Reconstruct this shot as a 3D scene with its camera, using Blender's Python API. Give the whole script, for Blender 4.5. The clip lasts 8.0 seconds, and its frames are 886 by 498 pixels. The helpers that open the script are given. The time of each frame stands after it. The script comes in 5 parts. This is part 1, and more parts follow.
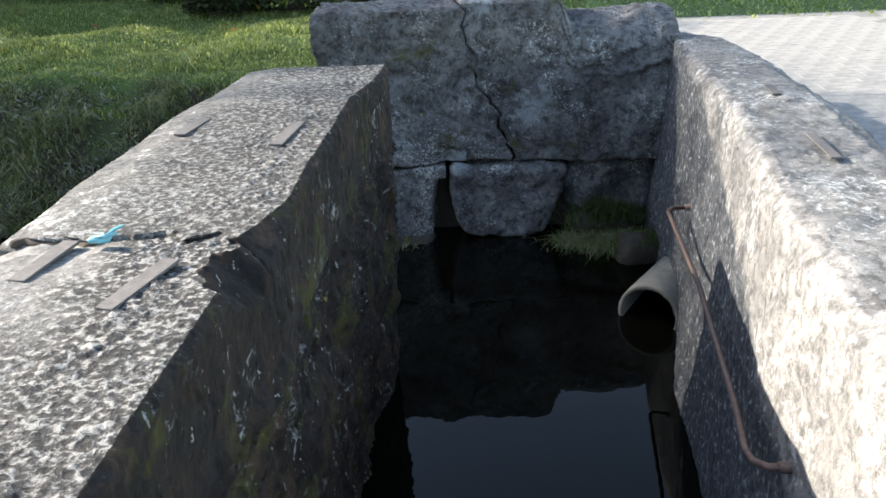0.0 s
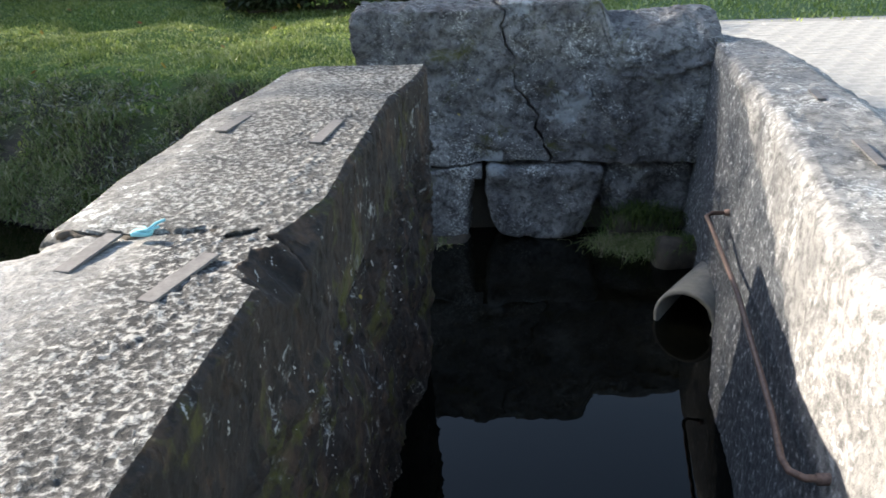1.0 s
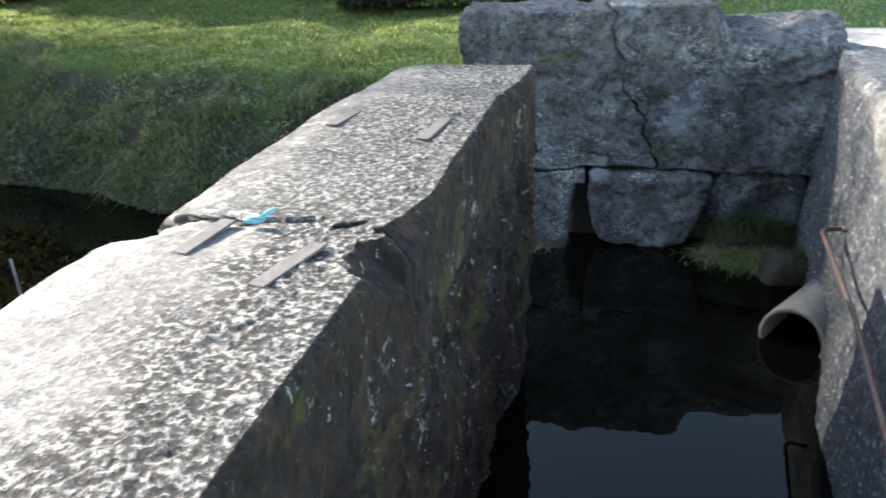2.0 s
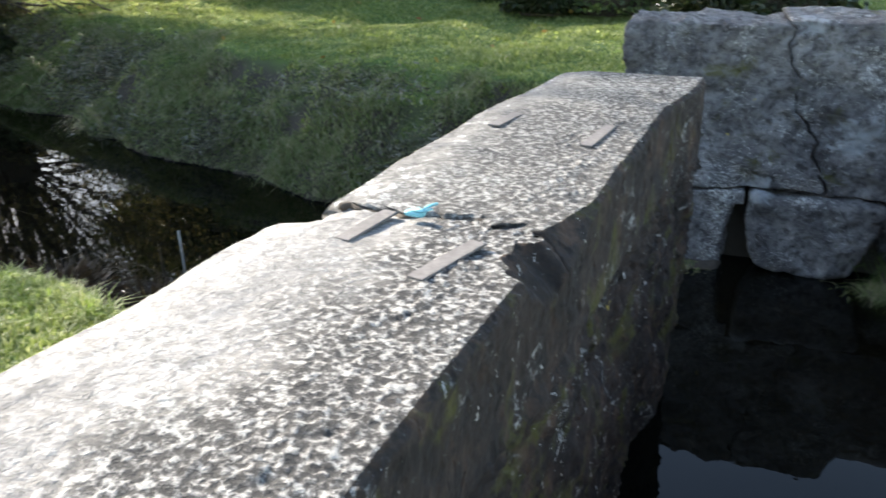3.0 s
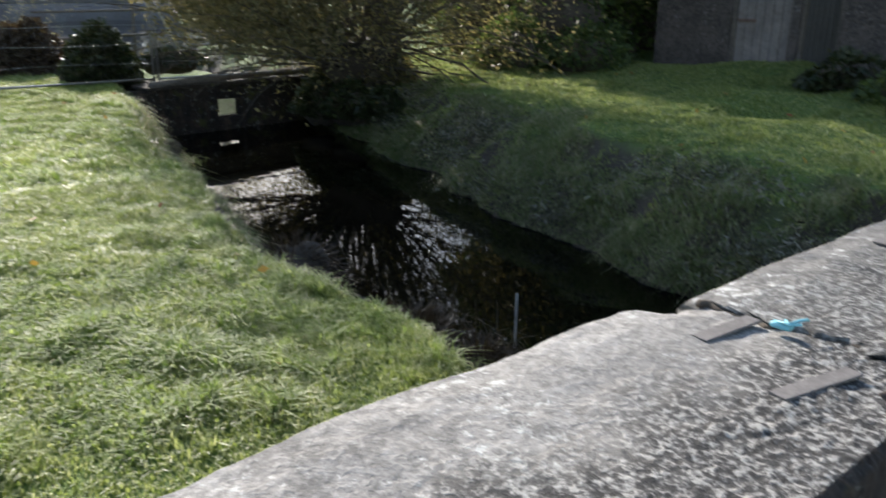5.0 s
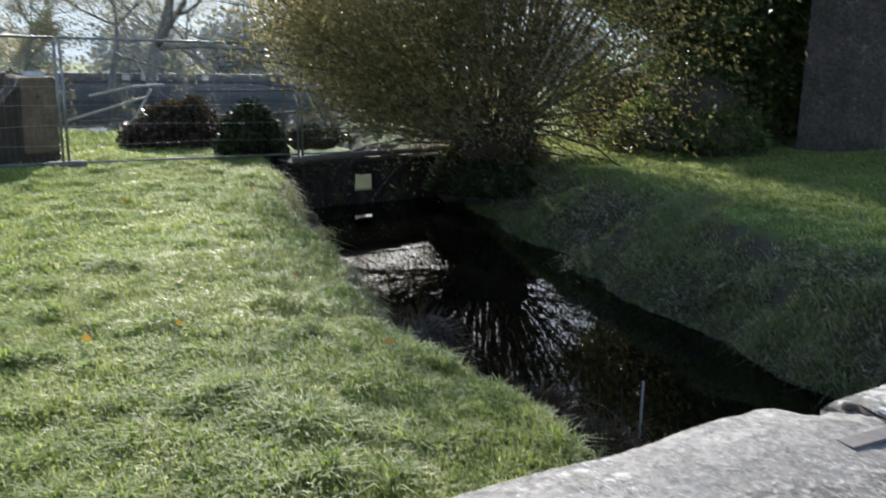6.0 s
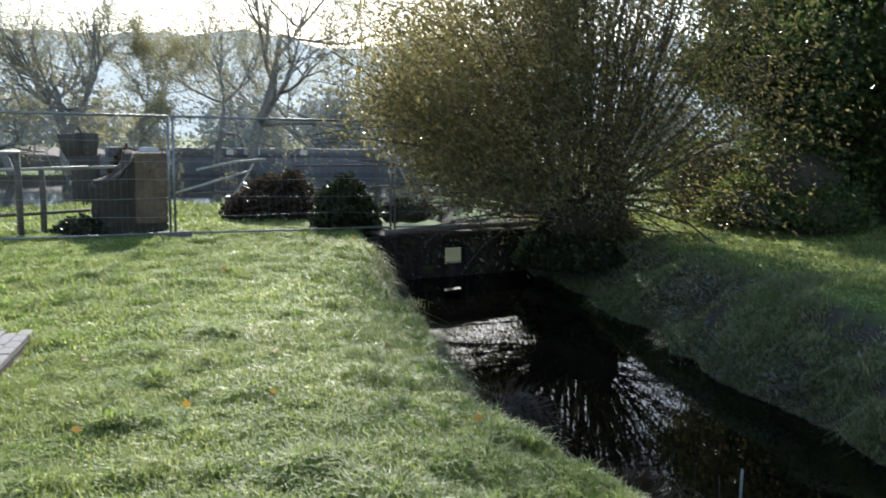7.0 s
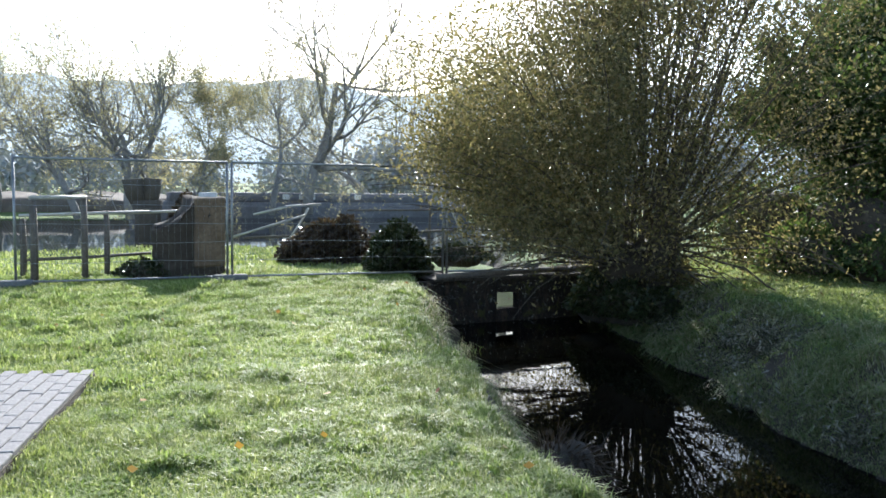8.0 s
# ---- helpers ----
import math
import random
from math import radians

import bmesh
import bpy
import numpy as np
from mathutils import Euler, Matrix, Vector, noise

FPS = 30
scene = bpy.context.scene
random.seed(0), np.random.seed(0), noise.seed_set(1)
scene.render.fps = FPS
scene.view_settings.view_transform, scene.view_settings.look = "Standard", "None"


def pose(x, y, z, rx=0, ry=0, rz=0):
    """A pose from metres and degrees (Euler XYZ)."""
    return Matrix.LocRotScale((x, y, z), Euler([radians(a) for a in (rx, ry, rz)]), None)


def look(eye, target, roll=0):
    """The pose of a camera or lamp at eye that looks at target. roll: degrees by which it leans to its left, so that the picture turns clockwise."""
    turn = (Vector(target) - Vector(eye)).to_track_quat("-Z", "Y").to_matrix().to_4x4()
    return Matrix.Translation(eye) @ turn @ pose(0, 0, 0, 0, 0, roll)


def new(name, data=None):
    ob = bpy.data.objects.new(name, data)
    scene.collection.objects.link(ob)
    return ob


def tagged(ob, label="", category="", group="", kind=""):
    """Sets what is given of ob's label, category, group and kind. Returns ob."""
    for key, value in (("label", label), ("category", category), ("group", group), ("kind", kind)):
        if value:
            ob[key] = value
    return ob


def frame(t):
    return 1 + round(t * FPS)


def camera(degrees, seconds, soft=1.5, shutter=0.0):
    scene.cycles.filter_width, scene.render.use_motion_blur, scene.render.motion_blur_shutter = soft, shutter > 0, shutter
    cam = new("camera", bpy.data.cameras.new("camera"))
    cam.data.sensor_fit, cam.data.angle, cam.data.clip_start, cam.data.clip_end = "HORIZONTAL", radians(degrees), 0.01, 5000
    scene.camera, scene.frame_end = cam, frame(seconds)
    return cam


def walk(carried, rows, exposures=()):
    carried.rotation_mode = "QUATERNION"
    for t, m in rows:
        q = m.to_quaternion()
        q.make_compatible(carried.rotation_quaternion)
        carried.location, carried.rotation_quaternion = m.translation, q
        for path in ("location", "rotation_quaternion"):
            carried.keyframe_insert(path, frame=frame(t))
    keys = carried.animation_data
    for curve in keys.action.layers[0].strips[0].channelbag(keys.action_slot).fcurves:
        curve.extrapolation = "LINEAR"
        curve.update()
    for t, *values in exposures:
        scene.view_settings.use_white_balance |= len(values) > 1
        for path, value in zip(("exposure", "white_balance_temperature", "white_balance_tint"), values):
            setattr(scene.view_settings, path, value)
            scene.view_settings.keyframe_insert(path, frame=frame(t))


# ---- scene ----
cam = camera(57.6, 8.0, 1.5, 0.5)
PATH = [
    (0.0, look((0.000, 0.000, 1.653), (0.0001, 3.6369, -0.0119), -2.11)),
    (0.5, look((-0.002, -0.001, 1.655), (-0.0650, 3.6355, -0.0097), -2.08)),
    (1.0, look((-0.008, -0.001, 1.654), (-0.1740, 3.6347, -0.0055), -1.97)),
    (2.5, look((-0.064, 0.003, 1.637), (-1.0073, 3.5381, 0.0203), -1.67)),
    (3.0, look((-0.101, 0.003, 1.633), (-1.3748, 3.4403, 0.0314), -0.95)),
    (3.5, look((-0.125, -0.010, 1.639), (-1.7404, 3.3013, 0.0817), -0.55)),
    (4.0, look((-0.151, -0.024, 1.643), (-2.0984, 3.1463, 0.1748), -0.04)),
    (4.5, look((-0.169, -0.041, 1.651), (-2.4716, 2.9264, 0.2761), 0.25)),
    (5.0, look((-0.178, -0.077, 1.667), (-2.8335, 2.6429, 0.4228), 0.65)),
    (6.5, look((-0.176, -0.102, 1.683), (-3.4763, 2.0477, 0.9881), 0.95)),
    (7.0, look((-0.159, -0.129, 1.702), (-3.5906, 1.8550, 1.1662), 0.93)),
    (7.5, look((-0.146, -0.134, 1.707), (-3.6706, 1.7117, 1.2939), 0.94)),
    (8.0, look((-0.147, -0.132, 1.705), (-3.7221, 1.6323, 1.3841), 0.87)),
]
walk(cam, PATH, exposures=[(0.0, 1.55, 7000, 10), (1.0, 1.55, 7000, 10), (2.5, 2.0, 7000, 10), (3.0, 1.85, 7000, 10), (3.5, 1.55, 6950, 10), (4.5, 1.05, 6800, 10), (5.0, 0.98, 6750, 11), (6.5, 0.9, 6500, 10), (7.5, 1.02, 6350, 9), (8.0, 1.25, 6200, 9)])

# ---- world and sun ----
SUN_AZ, SUN_EL = (-0.92, 0.39), 26.0
world = bpy.data.worlds.new("sky")
scene.world = world
world.use_nodes = True
wn = world.node_tree.nodes
sky = wn.new("ShaderNodeTexSky")
sky.sky_type, sky.sun_disc = "NISHITA", False
sky.sun_elevation = radians(SUN_EL)
sky.sun_rotation = math.atan2(SUN_AZ[0], SUN_AZ[1])
sky.dust_density, sky.air_density = 0.7, 1.0
wn["Background"].inputs[1].default_value = 0.15
world.node_tree.links.new(sky.outputs[0], wn["Background"].inputs[0])
sun = new("sun", bpy.data.lights.new("sun", "SUN"))
sun.data.energy, sun.data.angle, sun.data.color = 5.0, radians(0.55), (1.0, 0.965, 0.915)
ce = math.cos(radians(SUN_EL))
sun.matrix_world = look((-30 * 0.92, 12, 16), (-30 * 0.92 + SUN_AZ[0] * -ce, 12 - SUN_AZ[1] * ce, 16 - math.sin(radians(SUN_EL))))


# ---- noise on arrays ----
def hashed(ix, iy, iz, seed=0):
    n = (ix * 374761393 + iy * 668265263 + iz * 2147483647 + seed * 974634777) & 0xFFFFFFFF
    n = ((n ^ (n >> 13)) * 1274126177) & 0xFFFFFFFF
    return ((n ^ (n >> 16)) & 0xFFFF) / 65535.0


def vnoise(p, seed=0):
    """Smooth value noise in -1..1 at the rows of p."""
    p = np.asarray(p, float)
    i = np.floor(p).astype(np.int64)
    f = p - i
    u = f * f * (3 - 2 * f)
    r = 0
    for a in (0, 1):
        for b in (0, 1):
            for c in (0, 1):
                w = (u[:, 0] if a else 1 - u[:, 0]) * (u[:, 1] if b else 1 - u[:, 1]) * (u[:, 2] if c else 1 - u[:, 2])
                r = r + w * hashed(i[:, 0] + a, i[:, 1] + b, i[:, 2] + c, seed)
    return r * 2 - 1


def fbm(p, scale, octaves=4, seed=0):
    p = np.asarray(p, float) * scale
    r, a = 0, 1.0
    for k in range(octaves):
        r = r + a * vnoise(p * 2 ** k + 17.3 * k, seed + k)
        a *= 0.5
    return r


def cells(p, scale, seed=0):
    """Distance to the nearest of jittered points, one a cell."""
    p = np.asarray(p, float) * scale
    i = np.floor(p).astype(np.int64)
    best = np.full(len(p), 9.0)
    for a in (-1, 0, 1):
        for b in (-1, 0, 1):
            for c in (-1, 0, 1):
                q = i + (a, b, c)
                j = np.stack([hashed(q[:, 0], q[:, 1], q[:, 2], seed + s) for s in (1, 2, 3)], 1)
                best = np.minimum(best, ((q + j - p) ** 2).sum(1))
    return np.sqrt(best)


# ---- mesh helpers ----
def mesh_from(name, verts, faces, mat, smooth=True):
    me = bpy.data.meshes.new(name)
    me.from_pydata([tuple(v) for v in verts], [], [tuple(f) for f in faces])
    me.materials.append(mat)
    if smooth:
        me.polygons.foreach_set("use_smooth", [True] * len(me.polygons))
    me.update()
    return me


def big_mesh(name, verts, tris, mat, smooth=False):
    """A triangle mesh straight from arrays."""
    verts, tris = np.asarray(verts, np.float32), np.asarray(tris, np.int32)
    me = bpy.data.meshes.new(name)
    me.vertices.add(len(verts))
    me.vertices.foreach_set("co", verts.ravel())
    me.loops.add(tris.size)
    me.loops.foreach_set("vertex_index", tris.ravel())
    me.polygons.add(len(tris))
    me.polygons.foreach_set("loop_start", np.arange(0, tris.size, 3, dtype=np.int32))
    me.polygons.foreach_set("use_smooth", np.full(len(tris), smooth))
    me.materials.append(mat)
    me.update(calc_edges=True)
    return me


def thing(name, at=(0, 0, 0), label="", category="", group="", kind=""):
    e = new(name)
    e.empty_display_size = 0.1
    e.matrix_basis = Matrix.Translation(at)
    return tagged(e, label, category, group, kind)


def under(ob, parent):
    """Hangs ob, built in world places, under its thing."""
    ob.parent = parent
    m = parent.matrix_basis.copy()
    if parent.parent:
        m = parent.parent.matrix_basis @ parent.matrix_parent_inverse @ m
    ob.matrix_parent_inverse = m.inverted()
    return ob


def part(name, me, parent, label=""):
    ob = under(new(name, me), parent)
    return tagged(ob, label)


def bm_mesh(name, bm, mat, smooth=True):
    me = bpy.data.meshes.new(name)
    bmesh.ops.recalc_face_normals(bm, faces=bm.faces)
    bm.to_mesh(me)
    bm.free()
    me.materials.append(mat)
    if smooth:
        me.polygons.foreach_set("use_smooth", [True] * len(me.polygons))
    return me


def block(name, lo, hi, mat, r=0.03, step=0.05, rough=0.012, seed=0, turn=None, pits=0.0, smooth=True, craggy=0.0):
    """A rounded, uneven block between two corners."""
    lo, hi = np.array(lo, float), np.array(hi, float)
    size = hi - lo
    n = np.maximum(2, np.round(size / step).astype(int))
    n = np.minimum(n, 90)
    idx, verts, faces = {}, [], []

    def vid(i, j, k):
        key = (i, j, k)
        if key not in idx:
            idx[key] = len(verts)
            verts.append((i / n[0], j / n[1], k / n[2]))
        return idx[key]
    for ax in range(3):
        b, c = (ax + 1) % 3, (ax + 2) % 3
        for side in (0, n[ax]):
            for u in range(n[b]):
                for v in range(n[c]):
                    q = []
                    for du, dv in ((0, 0), (1, 0), (1, 1), (0, 1)):
                        t = [0, 0, 0]
                        t[ax], t[b], t[c] = side, u + du, v + dv
                        q.append(vid(*t))
                    faces.append(q if side else q[::-1])
    v = np.array(verts) * size - size / 2
    half = size / 2
    rr = min(r, half.min() * 0.95)
    core = np.clip(v, -(half - rr), half - rr)
    d = v - core
    ln = np.linalg.norm(d, axis=1, keepdims=True)
    nrm = d / np.maximum(ln, 1e-9)
    v = np.where(ln > 1e-9, core + nrm * rr, v)
    w = v + (lo + hi) / 2
    off = rough * (fbm(w, 3.0, 2, seed) + 0.6 * fbm(w, 11.0, 2, seed + 5))
    if pits:
        off = off - pits * np.clip(1 - cells(w, 28, seed) * 2.2, 0, 1)
    if craggy:
        off = off + craggy * (fbm(w, 7.0, 3, seed + 21) + 0.5 * np.abs(fbm(w, 22.0, 2, seed + 22)) - 0.3)
    v = w + nrm * off[:, None]
    if craggy:
        v = v + 0.045 * np.stack([vnoise(w * 2.6, 71), 0 * w[:, 0], vnoise(w * 2.6 + 9.0, 72)], 1) * np.clip((0.62 - np.abs(w[:, 2] + 0.1)) * 4, 0, 1)[:, None]
    if turn:
        m = np.array(Matrix.Rotation(radians(turn), 3, "Z"))
        c0 = (lo + hi) / 2
        v = (v - c0) @ m.T + c0
    return mesh_from(name, v, faces, mat, smooth)


def tube(name, pts, radii, mat, sides=8, caps=True):
    """A tube along pts."""
    pts = [Vector(p) for p in pts]
    if not hasattr(radii, "__len__"):
        radii = [radii] * len(pts)
    verts, faces = [], []
    ref = Vector((0.31, 0.17, 0.93))
    for i, p in enumerate(pts):
        d = (pts[min(i + 1, len(pts) - 1)] - pts[max(i - 1, 0)]).normalized()
        a = d.cross(ref)
        if a.length < 1e-3:
            a = d.cross(Vector((1, 0, 0)))
        a.normalize()
        b = d.cross(a)
        for k in range(sides):
            w = 2 * math.pi * k / sides
            verts.append(p + (a * math.cos(w) + b * math.sin(w)) * radii[i])
    for i in range(len(pts) - 1):
        for k in range(sides):
            k2 = (k + 1) % sides
            faces.append((i * sides + k, i * sides + k2, (i + 1) * sides + k2, (i + 1) * sides + k))
    if caps:
        faces.append(tuple(range(sides))[::-1])
        faces.append(tuple((len(pts) - 1) * sides + k for k in range(sides)))
    return mesh_from(name, verts, faces, mat)


def joined(name, meshes, mat):
    """Several meshes as one."""
    vs, fs, o = [], [], 0
    for me in meshes:
        vs += [tuple(v.co) for v in me.vertices]
        fs += [tuple(i + o for i in p.vertices) for p in me.polygons]
        o += len(me.vertices)
        bpy.data.meshes.remove(me)
    return mesh_from(name, vs, fs, mat)


# ---- materials ----
def material(name, rough=0.85, metal=0.0, ior=1.5):
    m = bpy.data.materials.new(name)
    m.use_nodes = True
    b = m.node_tree.nodes["Principled BSDF"]
    b.inputs["Roughness"].default_value, b.inputs["Metallic"].default_value, b.inputs["IOR"].default_value = rough, metal, ior
    return m, m.node_tree.nodes, m.node_tree.links, b


def noise_node(nodes, links, co, scale, detail=6, rough=0.6, distort=0.0):
    n = nodes.new("ShaderNodeTexNoise")
    n.inputs["Scale"].default_value, n.inputs["Detail"].default_value = scale, detail
    n.inputs["Roughness"].default_value, n.inputs["Distortion"].default_value = rough, distort
    links.new(co, n.inputs["Vector"])
    return n.outputs["Fac"]


def ramp(nodes, links, fac, stops):
    r = nodes.new("ShaderNodeValToRGB")
    e = r.color_ramp.elements
    while len(e) < len(stops):
        e.new(0.5)
    for k, (pos, col) in enumerate(stops):
        e[k].position = pos
        e[k].color = (*col, 1) if hasattr(col, "__len__") else (col, col, col, 1)
    links.new(fac, r.inputs["Fac"])
    return r.outputs["Color"]


def mix(nodes, links, fac, a, b):
    m = nodes.new("ShaderNodeMix")
    m.data_type = "RGBA"
    for v, k in ((fac, 0), (a, 6), (b, 7)):
        if hasattr(v, "is_linked"):
            links.new(v, m.inputs[k])
        elif k == 0:
            m.inputs[0].default_value = v
        else:
            m.inputs[k].default_value = (*v, 1)
    return m.outputs[2]


def bump(nodes, links, height, strength, dist, bsdf, normal=None):
    b = nodes.new("ShaderNodeBump")
    b.inputs["Strength"].default_value, b.inputs["Distance"].default_value = strength, dist
    links.new(height, b.inputs["Height"])
    if normal:
        links.new(normal, b.inputs["Normal"])
    links.new(b.outputs["Normal"], bsdf.inputs["Normal"])
    return b.outputs["Normal"]


def coords(nodes):
    return nodes.new("ShaderNodeTexCoord").outputs["Object"]


def stone(name, pale, dark, lichen=0.5, moss=0.0, pit=30.0, lich=(0.62, 0.62, 0.58), depth=0.006, speck=None, lscale=14.0, wavy=0.6, bare=None, lime=(), crisp=0.9):
    """Weathered stone: two-scale mottling, lichen spots, pits, some moss."""
    m, nd, ln, b = material(name, 0.92)
    co = coords(nd)
    big = noise_node(nd, ln, co, 2.2, 6, 0.65, 0.4)
    fine = noise_node(nd, ln, co, 46, 6, 0.75)
    c = mix(nd, ln, ramp(nd, ln, big, [(0.36, 0), (0.64, 1)]), dark, pale)
    c = mix(nd, ln, ramp(nd, ln, fine, [(0.42, 0.0), (0.62, 0.8)]), c, tuple(0.55 * a + 0.2 * d for a, d in zip(pale, dark)))
    vor = nd.new("ShaderNodeTexVoronoi")
    vor.inputs["Scale"].default_value = pit
    wob = nd.new("ShaderNodeMix")
    wob.data_type = "VECTOR"
    nt = nd.new("ShaderNodeTexNoise")
    nt.inputs["Scale"].default_value = 9
    ln.new(co, nt.inputs["Vector"])
    wob.inputs[0].default_value = 0.08
    ln.new(co, wob.inputs[4])
    ln.new(nt.outputs["Color"], wob.inputs[5])
    ln.new(wob.outputs[1], vor.inputs["Vector"])
    spots = noise_node(nd, ln, co, lscale, 7, 0.75, wavy)
    area = noise_node(nd, ln, co, 3.1, 3, 0.5)
    amt = nd.new("ShaderNodeMath")
    amt.operation = "MULTIPLY_ADD"
    ln.new(area, amt.inputs[0])
    amt.inputs[1].default_value, amt.inputs[2].default_value = 0.45, -0.23 + 0.1 * (lichen - 0.5)
    add = nd.new("ShaderNodeMath")
    add.operation = "ADD"
    ln.new(spots, add.inputs[0])
    ln.new(amt.outputs[0], add.inputs[1])
    c = mix(nd, ln, ramp(nd, ln, add.outputs[0], [(0.565, 0), (0.62, 0.85)]), c, lich)
    # old grime in the hollows of the grain
    soot = noise_node(nd, ln, co, 17, 9, 0.82, 0.3)
    c = mix(nd, ln, ramp(nd, ln, soot, [(0.40, 0.85), (0.545, 0.0)]), c, tuple(0.45 * d for d in dark))
    yel = noise_node(nd, ln, co, 5.3, 4, 0.6, 0.2)
    c = mix(nd, ln, ramp(nd, ln, yel, [(0.73, 0), (0.76, 0.7)]), c, (0.42, 0.32, 0.07))
    if moss:
        mo = noise_node(nd, ln, co, 3.4, 7, 0.7, 0.5)
        c = mix(nd, ln, ramp(nd, ln, mo, [(0.62 - 0.2 * moss, 0), (0.72 - 0.2 * moss, 0.9)]), c, (0.06, 0.058, 0.009))
    if moss > 0.3:
        # pale drips running down the face
        mp = nd.new("ShaderNodeMapping")
        mp.inputs["Scale"].default_value = (1, 1, 0.45)
        ln.new(co, mp.inputs["Vector"])
        dr = noise_node(nd, ln, mp.outputs[0], 26, 4, 0.7, 0.2)
        c = mix(nd, ln, ramp(nd, ln, dr, [(0.655, 0), (0.675, 0.9)]), c, (0.40, 0.39, 0.37))
        d2 = noise_node(nd, ln, mp.outputs[0], 9, 5, 0.7, 0.3)
        c = mix(nd, ln, ramp(nd, ln, d2, [(0.52, 0), (0.66, 0.75)]), c, (0.075, 0.043, 0.026))
    for lx_, ly_, lz_, lr in lime:
        # a ragged wash of pale lime leached out of the joints
        dist = nd.new("ShaderNodeVectorMath")
        dist.operation = "DISTANCE"
        ln.new(co, dist.inputs[0])
        dist.inputs[1].default_value = (lx_, ly_, lz_)
        edge = noise_node(nd, ln, co, 7, 6, 0.7, 0.6)
        fall = nd.new("ShaderNodeMath")
        fall.operation = "MULTIPLY_ADD"
        ln.new(dist.outputs["Value"], fall.inputs[0])
        fall.inputs[1].default_value = -0.42 / lr
        ln.new(edge, fall.inputs[2])
        c = mix(nd, ln, ramp(nd, ln, fall.outputs[0], [(0.28, 0), (0.36, 0.6), (0.50, 0.8)]), c, (0.31, 0.33, 0.34))
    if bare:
        # shade put into the colour along the parapet's shadow line: old blue-grey stone with white flecks, low down and
        # towards the far corner
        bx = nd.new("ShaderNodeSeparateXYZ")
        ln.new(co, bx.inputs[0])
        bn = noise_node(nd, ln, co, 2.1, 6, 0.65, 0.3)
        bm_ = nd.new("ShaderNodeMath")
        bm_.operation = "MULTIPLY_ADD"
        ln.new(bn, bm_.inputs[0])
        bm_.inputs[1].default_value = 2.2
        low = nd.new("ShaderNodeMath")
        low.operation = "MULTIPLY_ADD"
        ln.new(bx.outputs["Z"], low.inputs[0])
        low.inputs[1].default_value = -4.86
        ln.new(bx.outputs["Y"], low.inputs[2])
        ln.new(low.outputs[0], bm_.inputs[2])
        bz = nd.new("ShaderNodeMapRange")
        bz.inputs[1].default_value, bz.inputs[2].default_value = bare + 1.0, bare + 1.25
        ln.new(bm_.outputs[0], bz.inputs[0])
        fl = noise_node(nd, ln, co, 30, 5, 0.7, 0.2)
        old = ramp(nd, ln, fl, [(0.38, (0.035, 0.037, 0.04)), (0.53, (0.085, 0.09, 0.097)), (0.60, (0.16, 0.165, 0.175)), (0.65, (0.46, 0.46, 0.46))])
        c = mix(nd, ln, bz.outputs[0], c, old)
    if speck is not None:
        # one side of the top is eaten into pits, coloured dark for their dirt and shade, with pale grains between
        sx = nd.new("ShaderNodeSeparateXYZ")
        ln.new(co, sx.inputs[0])
        tilt = nd.new("ShaderNodeMath")
        tilt.operation = "MULTIPLY_ADD"
        ln.new(sx.outputs["Y"], tilt.inputs[0])
        tilt.inputs[1].default_value = -0.10
        ln.new(sx.outputs["X"], tilt.inputs[2])
        wv = noise_node(nd, ln, co, 4, 4, 0.6)
        sm = nd.new("ShaderNodeMath")
        sm.operation = "MULTIPLY_ADD"
        ln.new(wv, sm.inputs[0])
        sm.inputs[1].default_value = 0.5
        ln.new(tilt.outputs[0], sm.inputs[2])
        zone = nd.new("ShaderNodeMapRange")
        zone.inputs[1].default_value, zone.inputs[2].default_value = speck - 0.08, speck + 0.10
        zone.inputs[3].default_value, zone.inputs[4].default_value = 0.22, 1.0
        ln.new(sm.outputs[0], zone.inputs[0])
        crust = noise_node(nd, ln, co, 54, 5, 0.66, 0.1)
        grain = noise_node(nd, ln, co, 170, 3, 0.7)
        peb = nd.new("ShaderNodeTexVoronoi")
        peb.inputs["Scale"].default_value = 40
        ln.new(wob.outputs[1], peb.inputs["Vector"])
        hw = nd.new("ShaderNodeMath")
        hw.operation = "MULTIPLY_ADD"
        ln.new(peb.outputs["Distance"], hw.inputs[0])
        hw.inputs[1].default_value = 0.16
        ln.new(crust, hw.inputs[2])
        body_c = ramp(nd, ln, hw.outputs[0], [(0.515, (0.010, 0.009, 0.008)), (0.56, (0.042, 0.039, 0.036)), (0.61, (0.14, 0.133, 0.124)), (0.69, (0.43, 0.415, 0.38))])
        sc = nd.new("ShaderNodeMath")
        sc.operation = "MULTIPLY"
        ln.new(zone.outputs[0], sc.inputs[0])
        sc.inputs[1].default_value = crisp
        c = mix(nd, ln, sc.outputs[0], c, body_c)
        hg = nd.new("ShaderNodeMath")
        hg.operation = "MULTIPLY_ADD"
        ln.new(grain, hg.inputs[0])
        hg.inputs[1].default_value = 0.3
        ln.new(hw.outputs[0], hg.inputs[2])
        hz = nd.new("ShaderNodeMath")
        hz.operation = "MULTIPLY"
        ln.new(hg.outputs[0], hz.inputs[0])
        ln.new(zone.outputs[0], hz.inputs[1])
        fine = hz.outputs[0]
    ln.new(c, b.inputs["Base Color"])
    pits = ramp(nd, ln, vor.outputs["Distance"], [(0.05, 0.0), (0.42, 1.0)])
    n1 = bump(nd, ln, pits, 0.8, depth, b)
    bump(nd, ln, fine, 0.9 if speck is not None else 0.6, 0.03 if speck is not None else 0.013, b, n1)
    return m


